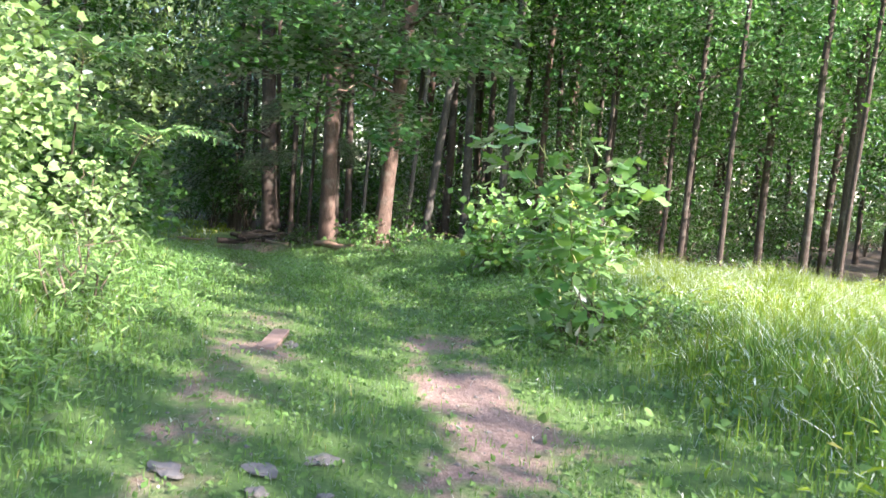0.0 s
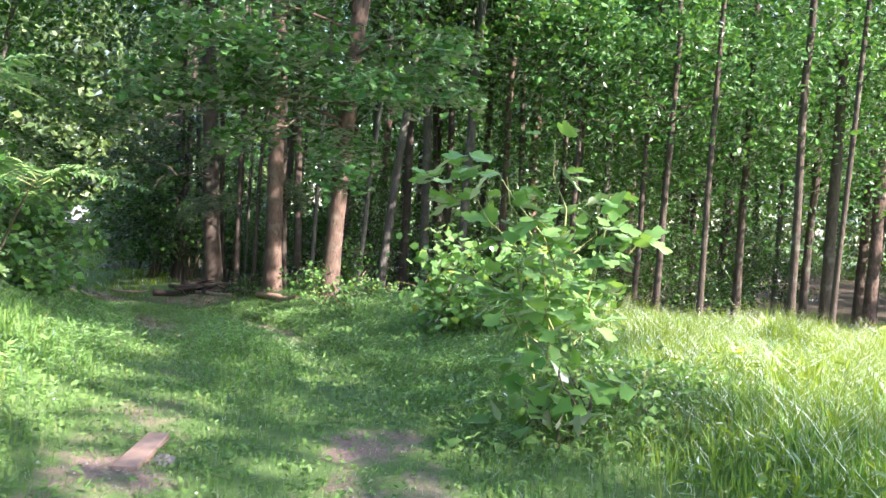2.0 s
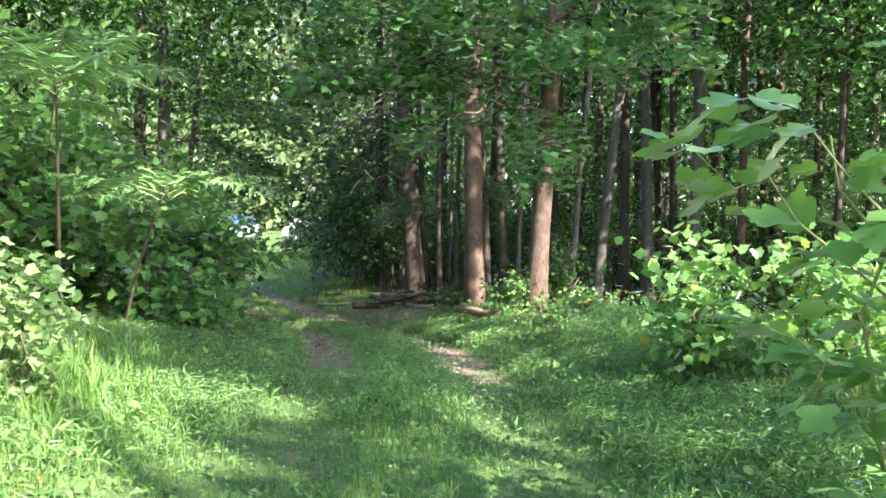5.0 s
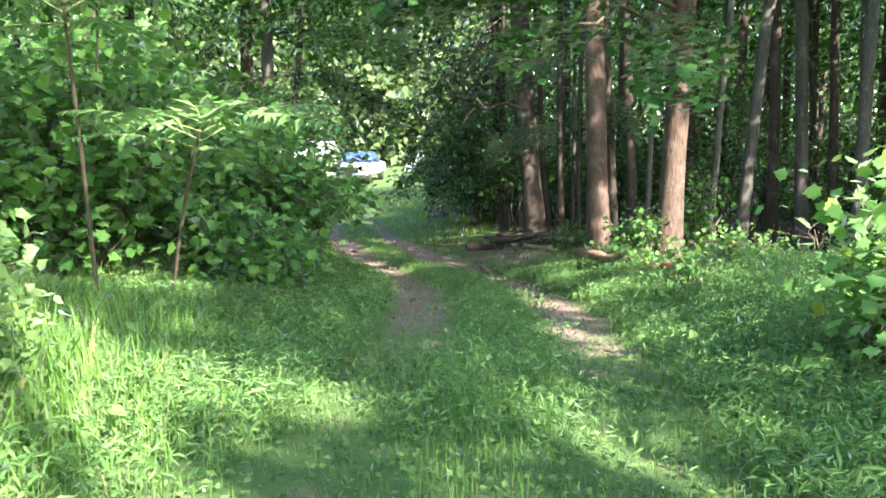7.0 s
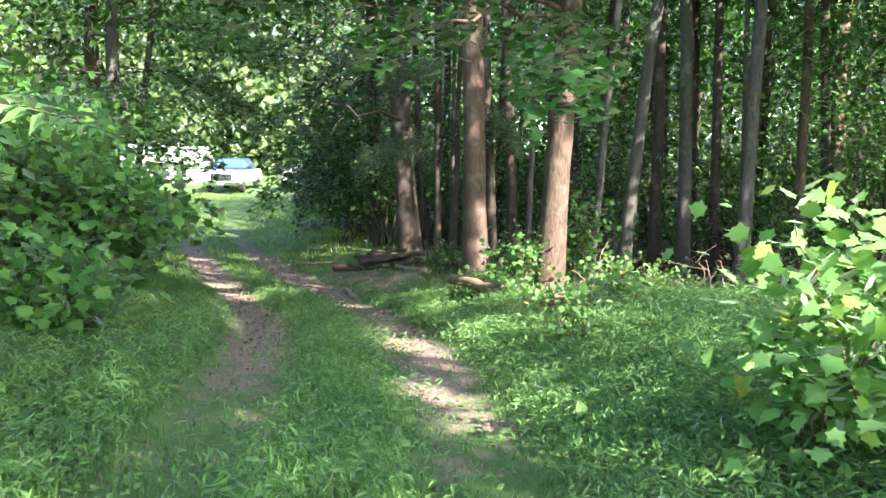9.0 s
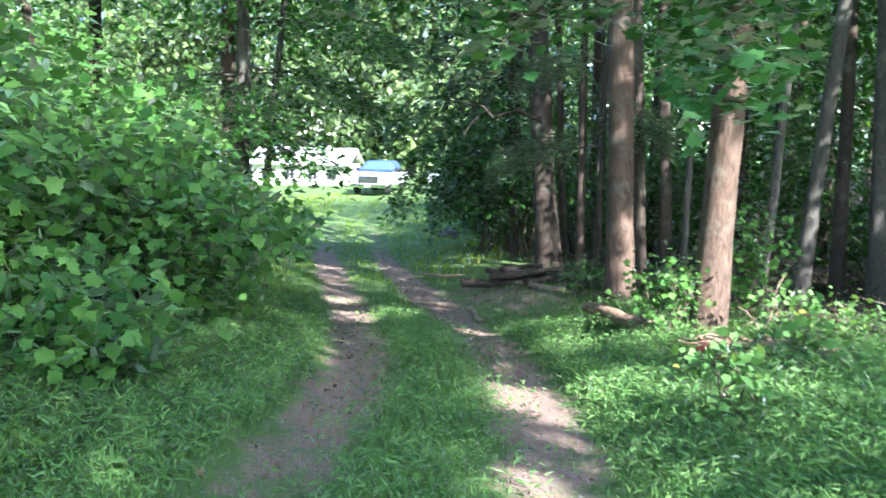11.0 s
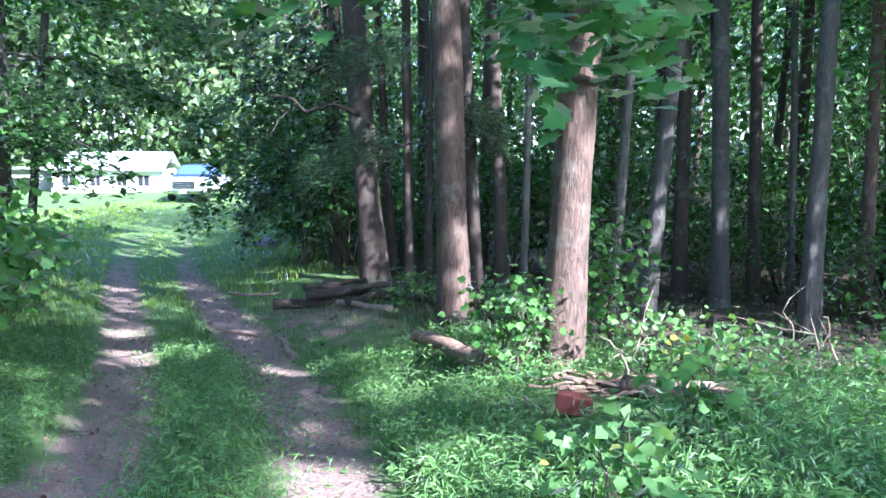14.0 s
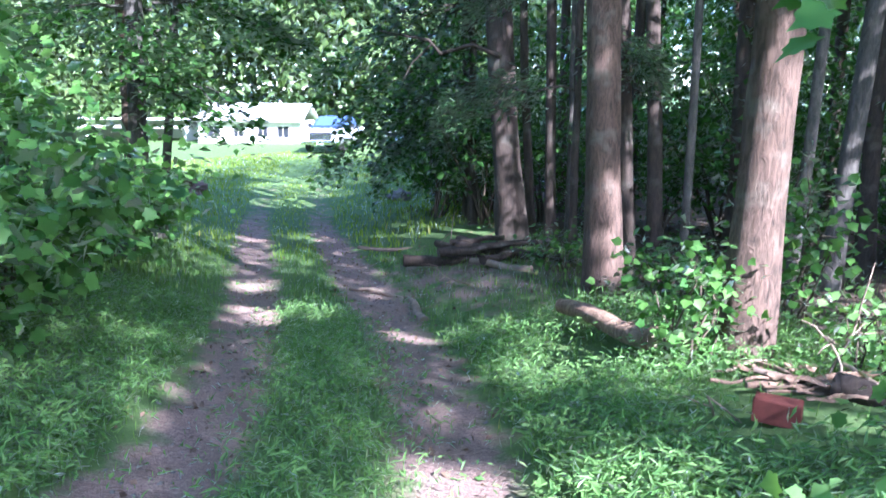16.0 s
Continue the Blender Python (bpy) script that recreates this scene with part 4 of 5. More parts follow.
def turf_density(x, y):
    d = off_track(x, y)
    back = 1.8 * sstep(19, 22, y)
    wood = sstep(2.2, 3.6, d - back) * sstep(14.0, 15.5, y)
    left = sstep(2.2, 3.5, -d) * sstep(10, 12, y) * (1 - sstep(17, 19, y))
    wood = np.maximum(wood, brush(x, y))
    return np.clip(1.0 - 1.25 * bareness(x, y), 0.03, 1) * (1 - 0.93 * wood) * (1 - 0.8 * left) * (0.45 + 0.55 * patchy(x, y, 1.7))


def grass(region, n, seed, scale, mat, label, tall=0.0):
    gg = np.random.default_rng(seed)
    P = scatter(n, region, turf_density, gg)
    h = turf_height(P[:, 0], P[:, 1]) * gg.uniform(0.55, 1.35, len(P)) * (1 + tall)
    w = np.clip(h * 0.045, 0.004, 0.012) * scale
    tagged(new("grass", mesh_of("grass", *blades(P, h, w, gg), mat)), label, "grass", kind="stuff")


grass((-5, 4, 1.2, 7), 62000, 201, 1.0, M_GRASS, "short green turf of the clearing, thin over the ruts")
grass((-6, 4, 7, 13), 70000, 202, 1.1, M_GRASS, "lush green grass between the wheel ruts")
grass((-10, 3, 13, 21), 60000, 203, 1.4, M_GRASS, "grass strip and verges of the woodland track")
grass((-24, -6, 20, 46), 50000, 204, 4.0, M_TALL, "sunlit mown grass of the field")
grass((-9, 12, -6, 1.2), 22000, 205, 1.6, M_GRASS, "turf behind the clearing")


def meadow(region, n, seed, density, hmin, hmax, mat, label):
    gg = np.random.default_rng(seed)
    P = scatter(n, region, density, gg)
    h = gg.uniform(hmin, hmax, len(P)) * (0.45 + 0.75 * patchy(P[:, 0], P[:, 1], 1.3)) * (0.45 + 0.55 * sstep(1.5, 3.6, np.abs(off_track(P[:, 0], P[:, 1]))))
    tagged(new("tall_grass", mesh_of("tall_grass", *blades(P, h, np.full(len(P), 0.0055), gg, 0.55), mat)), label, "grass", kind="stuff")


meadow((1.2, 9.5, 3.2, 14), 100000, 211, lambda x, y: sstep(1.5, 3.0, off_track(x, y)) * sstep(2.9, 5.2, y + 0.5 * np.sin(2 * x)) * np.where(x > 6, 0.55, 1.0) * (1 - sstep(10.5, 14, y)), 0.25, 0.55, M_TALL, "tall bright seeding grass of the sunny meadow")
meadow((-6, -1.4, 2.5, 10.5), 60000, 212, lambda x, y: sstep(1.25, 2.2, -off_track(x, y)) * (0.35 + 0.65 * patchy(x, y)), 0.18, 0.42, M_TALL, "tall pale grass along the sunny bank")


def ground_cover(name, region, n, seed, density, size, rise, template, mat, label):
    gg = np.random.default_rng(seed)
    P = scatter(n, region, density, gg)
    P[:, 2] += gg.random(len(P)) ** 0.7 * rise(P[:, 0], P[:, 1])
    tagged(new(name, mesh_of(name, *leaves(P, size * gg.uniform(0.6, 1.3, len(P)), template, gg, 0.6), mat)), label, "weeds", kind="stuff")


side = lambda x, y: sstep(0.86, 1.25, np.abs(off_track(x, y)))
ground_cover("clover", (-4.5, 4, 1.2, 9.5), 64000, 221, lambda x, y: turf_density(x, y) * 0.9, 0.035, lambda x, y: 0.02 + 0.4 * turf_height(x, y), LEAF_DIAMOND, M_CLOVER, "clover and small weeds in the turf")
ground_cover("lance_weeds", (-7, 4, 5.5, 16.5), 330000, 222, lambda x, y: side(x, y) * (1 - brush(x, y)) * np.sqrt(turf_density(x, y)) * sstep(5.0, 8.0, y + 0.6 * x), 0.06, lambda x, y: 0.12 + 0.20 * patchy(x, y, 0.8) * sstep(1.2, 2.2, np.abs(off_track(x, y))), LEAF_LANCE, M_WEED, "lush stiltgrass with lance-shaped leaves along the verges")
ground_cover("lance_weeds", (-5.5, 0, 8, 17), 75000, 223, lambda x, y: np.exp(-((off_track(x, y) / 0.4) ** 2)), 0.056, lambda x, y: 0.06 + 1.1 * turf_height(x, y), LEAF_LANCE, M_WEED, "lush green strip between the wheel ruts")
ground_cover("verge_weeds", (-5.6, 2.2, 7.6, 14.2), 150000, 230, lambda x, y: side(x, y) * (1 - brush(x, y)) * (0.35 + 0.65 * patchy(x, y, 1.2)), 0.064, lambda x, y: 0.07 + 0.17 * patchy(x, y, 0.9), LEAF_LANCE, M_WEED, "lush leafy stiltgrass carpeting the verges")
ground_cover("bank_weeds", (-4.5, -1.0, 1.8, 7.5), 42000, 229, lambda x, y: sstep(1.0, 1.9, -off_track(x, y)) * (0.25 + 0.75 * patchy(x, y, 1.4)), 0.07, lambda x, y: 0.06 + 0.26 * patchy(x, y, 0.9), LEAF_LANCE, M_WEED, "leafy weeds crowding the shaded bank")
ground_cover("meadow_weeds", (1.2, 8, 3, 12), 26000, 228, lambda x, y: sstep(1.4, 2.8, off_track(x, y)) * patchy(x, y, 1.6), 0.09, lambda x, y: 0.08 + 0.38 * patchy(x, y, 1.1), LEAF_LANCE, M_TALL, "weedy leaves tangled through the meadow grass")
ground_cover("broad_weeds", (-6, 4, 3, 16), 8000, 224, lambda x, y: side(x, y) * (0.2 + 0.8 * patchy(x, y, 2.1)) * turf_density(x, y), 0.06, lambda x, y: 0.05 + 0.8 * turf_height(x, y), LEAF_HEART, M_CLOVER, "broad-leaved weeds among the grass")
ground_cover("leaf_litter", (-12, 6, 9, 26), 46000, 225, lambda x, y: np.clip(bareness(x, y) * 0.5 + 0.7 * sstep(2.0, 3.4, off_track(x, y)) * sstep(14, 15.5, y), 0, 1), 0.045, lambda x, y: 0.008 + 0 * x, LEAF_DIAMOND, M_LITTER, "dry brown leaf litter on the track and woodland floor")
ground_cover("rut_sprigs", (-8, 1, 9, 21), 22000, 227, lambda x, y: 0.35 * bareness(x, y) * (patchy(x, y, 2.4) > 0.55), 0.045, lambda x, y: 0.012 + 0.02 * patchy(x, y), LEAF_DIAMOND, M_CLOVER, "fallen green leaves and tiny sprigs in the ruts")
ground_cover("woodland_herbs", (-7, 8, 15, 27), 20000, 226, lambda x, y: 0.3 * sstep(2.4, 3.6, off_track(x, y)) * (0.2 + 0.8 * patchy(x, y)), 0.075, lambda x, y: 0.2 + 0 * x, LEAF_DIAMOND, M_SHRUB, "low green herbs on the woodland floor")


# ================= things on the ground =================
def rounded_box(sx, sy, sz, bevel, seg=2, jitter=0.0, seed=0):
    """A box that stands on z = 0, with rounded and slightly worn edges."""
    bm = bmesh.new()
    bmesh.ops.create_cube(bm, size=1.0)
    bmesh.ops.scale(bm, vec=(sx, sy, sz), verts=bm.verts)
    bmesh.ops.translate(bm, vec=(0, 0, sz / 2), verts=bm.verts)
    bmesh.ops.bevel(bm, geom=list(bm.edges), offset=bevel, segments=seg, affect="EDGES", profile=0.6)
    if jitter:
        bg = np.random.default_rng(seed)
        for v in bm.verts:
            v.co += Vector(bg.normal(size=3) * jitter)
    return bm


def stone(x, y, sx, sy, sz, seed, label, sink=0.3):
    bg = np.random.default_rng(seed)
    bm = bmesh.new()
    bmesh.ops.create_icosphere(bm, subdivisions=3, radius=0.5)
    o = Vector(bg.uniform(-9, 9, 3))
    for v in bm.verts:
        v.co *= 1 + 0.6 * noise.noise(v.co * 2.6 + o) + 0.2 * noise.noise(v.co * 7 + o)
    bmesh.ops.scale(bm, vec=(sx, sy, sz), verts=bm.verts)
    me = bpy.data.meshes.new("stone")
    bm.to_mesh(me)
    bm.free()
    me.materials.append(M_STONE)
    ob = new("stone", me)
    ob.matrix_world = pose(x, y, gz(x, y) + sz * (0.5 - sink), 0, 0, bg.uniform(0, 360))
    return tagged(ob, label, "stone", "stones in the track")


stone(-0.98, 3.12, 0.15, 0.10, 0.05, 301, "pale rounded stone half sunk in turf")
stone(-0.42, 3.45, 0.15, 0.11, 0.035, 302, "flat grey stone showing through the turf")
stone(-0.36, 3.12, 0.08, 0.06, 0.035, 303, "small grey stone beside a bare patch")
stone(-0.66, 3.28, 0.12, 0.14, 0.03, 304, "flat brown-grey stone in a bare patch")
stone(-0.62, 3.06, 0.08, 0.07, 0.05, 305, "small grey stone beside a bare patch")
stone(-0.92, 5.3, 0.10, 0.08, 0.05, 306, "small reddish stone beside a piece of board")
stone(-9.1, 27.6, 0.55, 0.35, 0.38, 307, "pale boulder at the edge of the field", 0.25)
stone(-9.5, 28.0, 0.30, 0.25, 0.22, 308, "pale boulder at the edge of the field", 0.25)

# weathered board lying in the rut
bm = rounded_box(0.11, 0.52, 0.03, 0.005, 2, 0.0012, 1)
bmesh.ops.subdivide_edges(bm, edges=[e for e in bm.edges if e.calc_length() > 0.2], cuts=4)
for v in bm.verts:
    if v.co.y > 0.2:
        v.co.y -= 0.05 * abs(noise.noise(v.co * 60))
me = bpy.data.meshes.new("board")
bm.to_mesh(me)
bm.free()
me.materials.append(M_BOARD)
ob = tagged(new("board", me), "short weathered board with a broken end lying in the rut", "board")
ob.matrix_world = pose(-1.05, 5.38, gz(-1.05, 5.38) + 0.016, 2, -2, 0)

pg = np.random.default_rng(309)
P = scatter(34000, (-8, 1.2, 2.2, 21), lambda x, y: bareness(x, y) ** 2, pg)
q = np.array([(0, 0, 0.35), (0.5, 0, 0), (0, 0.5, 0), (-0.5, 0, 0), (0, -0.5, 0), (0, 0, -0.35)])
f8 = np.array([(0, 1, 2), (0, 2, 3), (0, 3, 4), (0, 4, 1), (5, 2, 1), (5, 3, 2), (5, 4, 3), (5, 1, 4)])
qq = q[None] * (1 + 0.5 * pg.uniform(-1, 1, (len(P), 6, 3))) * (0.010 + 0.03 * pg.random((len(P), 1, 1)) ** 4)
tagged(new("gravel", mesh_of("gravel", (P[:, None] + qq).reshape(-1, 3), (f8[None] + 6 * np.arange(len(P))[:, None, None]).reshape(-1, 3), M_STONE, True)), "small grey pebbles and grit in the wheel ruts", "gravel", kind="stuff")

# the red brick below the great trunk
me = bpy.data.meshes.new("brick")
bm = rounded_box(0.20, 0.095, 0.11, 0.008, 2, 0.0012, 2)
bm.to_mesh(me)
bm.free()
me.materials.append(M_BRICK)
ob = tagged(new("brick", me), "red clay brick lying among sticks below a trunk", "brick")
ob.matrix_world = pose(-1.0, 13.98, gz(-1.0, 13.98) + 0.015, 2, 3, -6)


def log(x, y, length, radius, turn, pitch, mat, label, seed, name="log", lift=0.0):
    """A fallen log: bark, and two sawn or broken ends."""
    lg = np.random.default_rng(seed)
    ob = thing(name, x, y, gz(x, y) + radius * 0.75 + lift, label, name.replace("_", " "), turn=turn)
    t = np.linspace(-0.5, 0.5, 14)
    p = np.stack([t * length, 0.03 * length * np.sin(4 * t + seed), t * length * math.tan(radians(pitch)) + 0.012 * np.sin(9 * t)], 1)
    r = radius * (1 - 0.25 * (t + 0.5)) * (1 + 0.06 * lg.normal(size=14))
    part_mesh("bark", mesh_of("bark", *tube(p, r, 14, 0.06, seed), mat, True), ob)
    for k in (0, -1):
        bm = bmesh.new()
        bmesh.ops.create_circle(bm, cap_ends=True, segments=14, radius=r[k] * 1.0)
        bmesh.ops.rotate(bm, cent=(0, 0, 0), matrix=Matrix.Rotation(radians(90), 3, "Y"), verts=bm.verts)
        bmesh.ops.translate(bm, vec=tuple(p[k]), verts=bm.verts)
        part("end_grain", bm, mat if mat is M_BARK_DARK else M_DEADWOOD, ob)
    return ob


log(-2.1, 15.78, 1.15, 0.075, 138, -1, M_ROTTEN, "fallen rotting log with flaking brown bark", 311, lift=0.1)
for i, (x, y, ln, r, tu, pi, up) in enumerate(((-4.75, 19.8, 1.3, 0.075, 20, 2, 0.0), (-4.4, 20.2, 1.1, 0.085, -15, -3, 0.02), (-4.5, 19.9, 1.0, 0.06, 42, 4, 0.1), (-4.2, 20.0, 1.2, 0.045, 5, 6, 0.14), (-4.85, 20.2, 0.9, 0.05, -30, 3, 0.12), (-4.1, 19.7, 0.8, 0.055, 70, 0, 0.03), (-4.55, 20.05, 0.7, 0.04, 12, 9, 0.2), (-3.8, 20.1, 0.9, 0.06, -8, 0, 0.02))):
    log(x, y, ln, r, tu, pi, M_BARK_DARK, "dark weathered limb in a heap of dead wood", 360 + i, lift=up)
log(-4.0, 19.3, 0.9, 0.05, 160, 0, M_DEADWOOD, "pale split branch lying by the woodpile", 316)
log(-4.3, 17.6, 0.9, 0.045, 125, 0, M_DEADWOOD, "grey dead branch at the edge of the track", 317)
log(-5.1, 18.5, 1.1, 0.03, 165, 0, M_DEADWOOD, "thin pale branch lying across the bare ground", 318)
log(-0.55, 14.75, 1.1, 0.05, 12, 3, M_DEADWOOD, "pale dead branch lying below the great trunk", 319)
log(-0.3, 14.45, 0.9, 0.06, -20, 1, M_BARK_DARK, "dark dead branch lying below the great trunk", 320)
log(-6.2, 21.2, 1.2, 0.03, 10, 0, M_DEADWOOD, "thin pale branch lying on the verge", 321)


def bark_piece(x, y, length, width, turn, tilt, lift, seed):
    """A curved slab of fallen bark with torn ends."""
    bg = np.random.default_rng(seed)
    bm = bmesh.new()
    a = np.linspace(-1.0, 1.0, 7)
    t = np.linspace(-0.5, 0.5, 9)
    sheets = []
    for r in (width, width * 0.84):
        rows = []
        for q in t:
            torn = (bg.uniform(-0.05, 0.05, 7) if abs(q) > 0.49 else np.zeros(7)) * length
            rows.append([bm.verts.new((q * length + torn[k], r * math.sin(a[k]), r * math.cos(a[k]) * 0.6 + 0.01 * math.sin(9 * q + seed))) for k in range(7)])
        sheets.append(rows)
    for n, rows in enumerate(sheets):
        for i in range(8):
            for k in range(6):
                f = (rows[i][k], rows[i + 1][k], rows[i + 1][k + 1], rows[i][k + 1])
                bm.faces.new(f if n else f[::-1])
    for i in range(8):
        for k in (0, 6):
            bm.faces.new((sheets[0][i][k], sheets[0][i + 1][k], sheets[1][i + 1][k], sheets[1][i][k]))
    for i in (0, 8):
        for k in range(6):
            bm.faces.new((sheets[0][i][k], sheets[0][i][k + 1], sheets[1][i][k + 1], sheets[1][i][k]))
    bmesh.ops.recalc_face_normals(bm, faces=bm.faces)
    me = bpy.data.meshes.new("bark_piece")
    bm.to_mesh(me)
    bm.free()
    me.materials.append(M_ROTTEN)
    ob = tagged(new("bark_piece", me), "torn reddish-brown curl of fallen bark on a brush pile", "bark", "fallen bark")
    ob.matrix_world = pose(x, y, gz(x, y) + lift, 0, tilt, turn)


pg = np.random.default_rng(355)
for i in range(22):
    x, y = (-0.78 + 0.24 * pg.normal(), 14.72 + 0.16 * pg.normal()) if i < 16 else (0.1 + 0.2 * pg.normal(), 14.65 + 0.12 * pg.normal())
    bark_piece(x, y, pg.uniform(0.1, 0.32), pg.uniform(0.018, 0.05), pg.uniform(-50, 50), pg.uniform(-8, 8), pg.uniform(0.01, 0.07), 350 + i)
for i in range(9):
    log(-0.75 + 0.28 * pg.normal(), 14.62 + 0.2 * pg.normal(), pg.uniform(0.35, 0.8), pg.uniform(0.008, 0.018), pg.uniform(-60, 60), pg.uniform(-6, 14), M_ROTTEN if i % 3 else M_DEADWOOD, "thin dead stick lying on the brush pile", 380 + i, "stick", 0.06)


def dead_branch(x, y, seed, height, spread, label):
    """A dead branch stuck upright in the brush: a bent stem with bare twigs."""
    dg = np.random.default_rng(seed)
    ob = thing("dead_branch", x, y, gz(x, y), label, "branch", "dead branches")
    a = dg.uniform(0, 2 * np.pi)
    tip = np.array([spread * math.cos(a), spread * math.sin(a), height])
    t = np.linspace(0, 1, 9)[:, None]
    p = np.array([[0, 0, -0.05]]) * (1 - t) + tip * t + dg.normal(size=3) * 0.06 * np.sin(np.pi * t) + dg.normal(size=(9, 3)) * 0.004
    stem = part_mesh("stem", mesh_of("stem", *tube(p, np.linspace(0.011, 0.004, 9), 6), M_DEADWOOD, True), ob)
    for k in range(3):
        q = p[dg.integers(3, 9)]
        e = q + dg.normal(size=3) * np.array([0.18, 0.18, 0.10]) + np.array([0, 0, 0.05])
        part_mesh("twig", mesh_of("twig", *tube([q, q * 0.6 + e * 0.4 + dg.normal(size=3) * 0.01, e], [0.005, 0.004, 0.002], 5), M_DEADWOOD, True), stem)


for i, (x, y, h, sp) in enumerate(((-0.8, 14.9, 0.6, 0.2), (-0.7, 14.6, 0.3, 0.35), (-0.18, 15.0, 0.42, 0.1), (0.3, 15.9, 0.5, 0.12), (0.55, 15.0, 0.5, 0.12), (0.8, 15.0, 0.45, 0.4), (1.3, 15.6, 0.4, 0.5), (0.6, 15.3, 0.2, 0.6), (-1.3, 14.45, 0.15, 0.4), (-4.9, 20.0, 0.55, 0.5), (-4.4, 19.0, 0.2, 0.7), (-4.0, 18.6, 0.2, 0.5))):
    dead_branch(x, y, 330 + i, h, sp, "bare dead branch with twigs in the brush pile")

# bare crooked limb reaching out from the dark trunk
ob = thing("hanging_branch", -4.7, 21.3, 1.9, "bare crooked dead limb reaching from a dark trunk", "branch")
part_mesh("stem", mesh_of("stem", *tube([(0, 0, 0.1), (-0.35, -0.2, 0.25), (-0.7, -0.45, 0.12), (-0.85, -0.5, 0.3), (-1.5, -0.7, 0.42)], [0.035, 0.032, 0.028, 0.022, 0.010], 7), M_BARK_DARK, True), ob)
part_mesh("twig", mesh_of("twig", *tube([(-0.8, -0.5, 0.25), (-1.0, -0.7, 0.0), (-1.1, -0.8, -0.25)], [0.015, 0.010, 0.004], 5), M_BARK_DARK, True), ob)

# clover heads in the turf
fg = np.random.default_rng(341)
P = scatter(160, (-3.5, 3.5, 2.2, 9), lambda x, y: 0.75 * turf_density(x, y), fg)
P[:, 2] += turf_height(P[:, 0], P[:, 1]) * 0.9
M_PETAL = plain_material("white_petal", (0.78, 0.76, 0.72), 0.7)
q = np.array([(0, 0, 0.5), (0.5, 0, 0), (0, 0.5, 0), (-0.5, 0, 0), (0, -0.5, 0), (0, 0, -0.4)]) * 0.014
f8 = np.array([(0, 1, 2), (0, 2, 3), (0, 3, 4), (0, 4, 1), (5, 2, 1), (5, 3, 2), (5, 4, 3), (5, 1, 4)])
tagged(new("clover_heads", mesh_of("clover_heads", (P[:, None] + q[None]).reshape(-1, 3), (f8[None] + 6 * np.arange(len(P))[:, None, None]).reshape(-1, 3), M_PETAL, True)), "small white clover heads dotted over turf", "flowers", kind="stuff")

# ================= beyond the field =================
M_WALL = plain_material("white_siding", (0.78, 0.77, 0.75), 0.6, vary=0.06, scale=1.5)
M_ROOF = plain_material("pale_metal_roof", (0.72, 0.72, 0.74), 0.4, 0.2, 0.08, 1.2)
M_GLASS = plain_material("window_glass", (0.03, 0.035, 0.045), 0.08, 0.0, 0.1)
M_TRIM = plain_material("grey_trim", (0.35, 0.33, 0.33), 0.6)
M_PAINT = plain_material("white_car_paint", (0.75, 0.77, 0.82), 0.2, 0.1, 0.04)
# the sky's reflection on the pickup's cab, put into its colour as blue
M_SKY_REFLECTION = plain_material("sky_reflection_paint", (0.07, 0.12, 0.26), 0.25, 0.1, 0.08)
M_BLACK = plain_material("black_plastic", (0.025, 0.025, 0.03), 0.5, 0.0, 0.2)
M_RUBBER = plain_material("tyre_rubber", (0.02, 0.02, 0.02), 0.85)
M_CHROME = plain_material("chrome", (0.7, 0.7, 0.72), 0.15, 1.0, 0.05)
M_LAMP = plain_material("headlamp_glass", (0.75, 0.77, 0.8), 0.1)
M_HEAP = plain_material("brown_earth_heap", (0.16, 0.10, 0.09), 0.95, vary=0.4, scale=5, bump=0.03)


def box_part(name, size, at, mat, parent, bevel=0.02, rot=(0, 0, 0), label=""):
    bm = rounded_box(*size, bevel)
    bmesh.ops.transform(bm, matrix=pose(*at, *rot), verts=bm.verts)
    return part(name, bm, mat, parent, label)


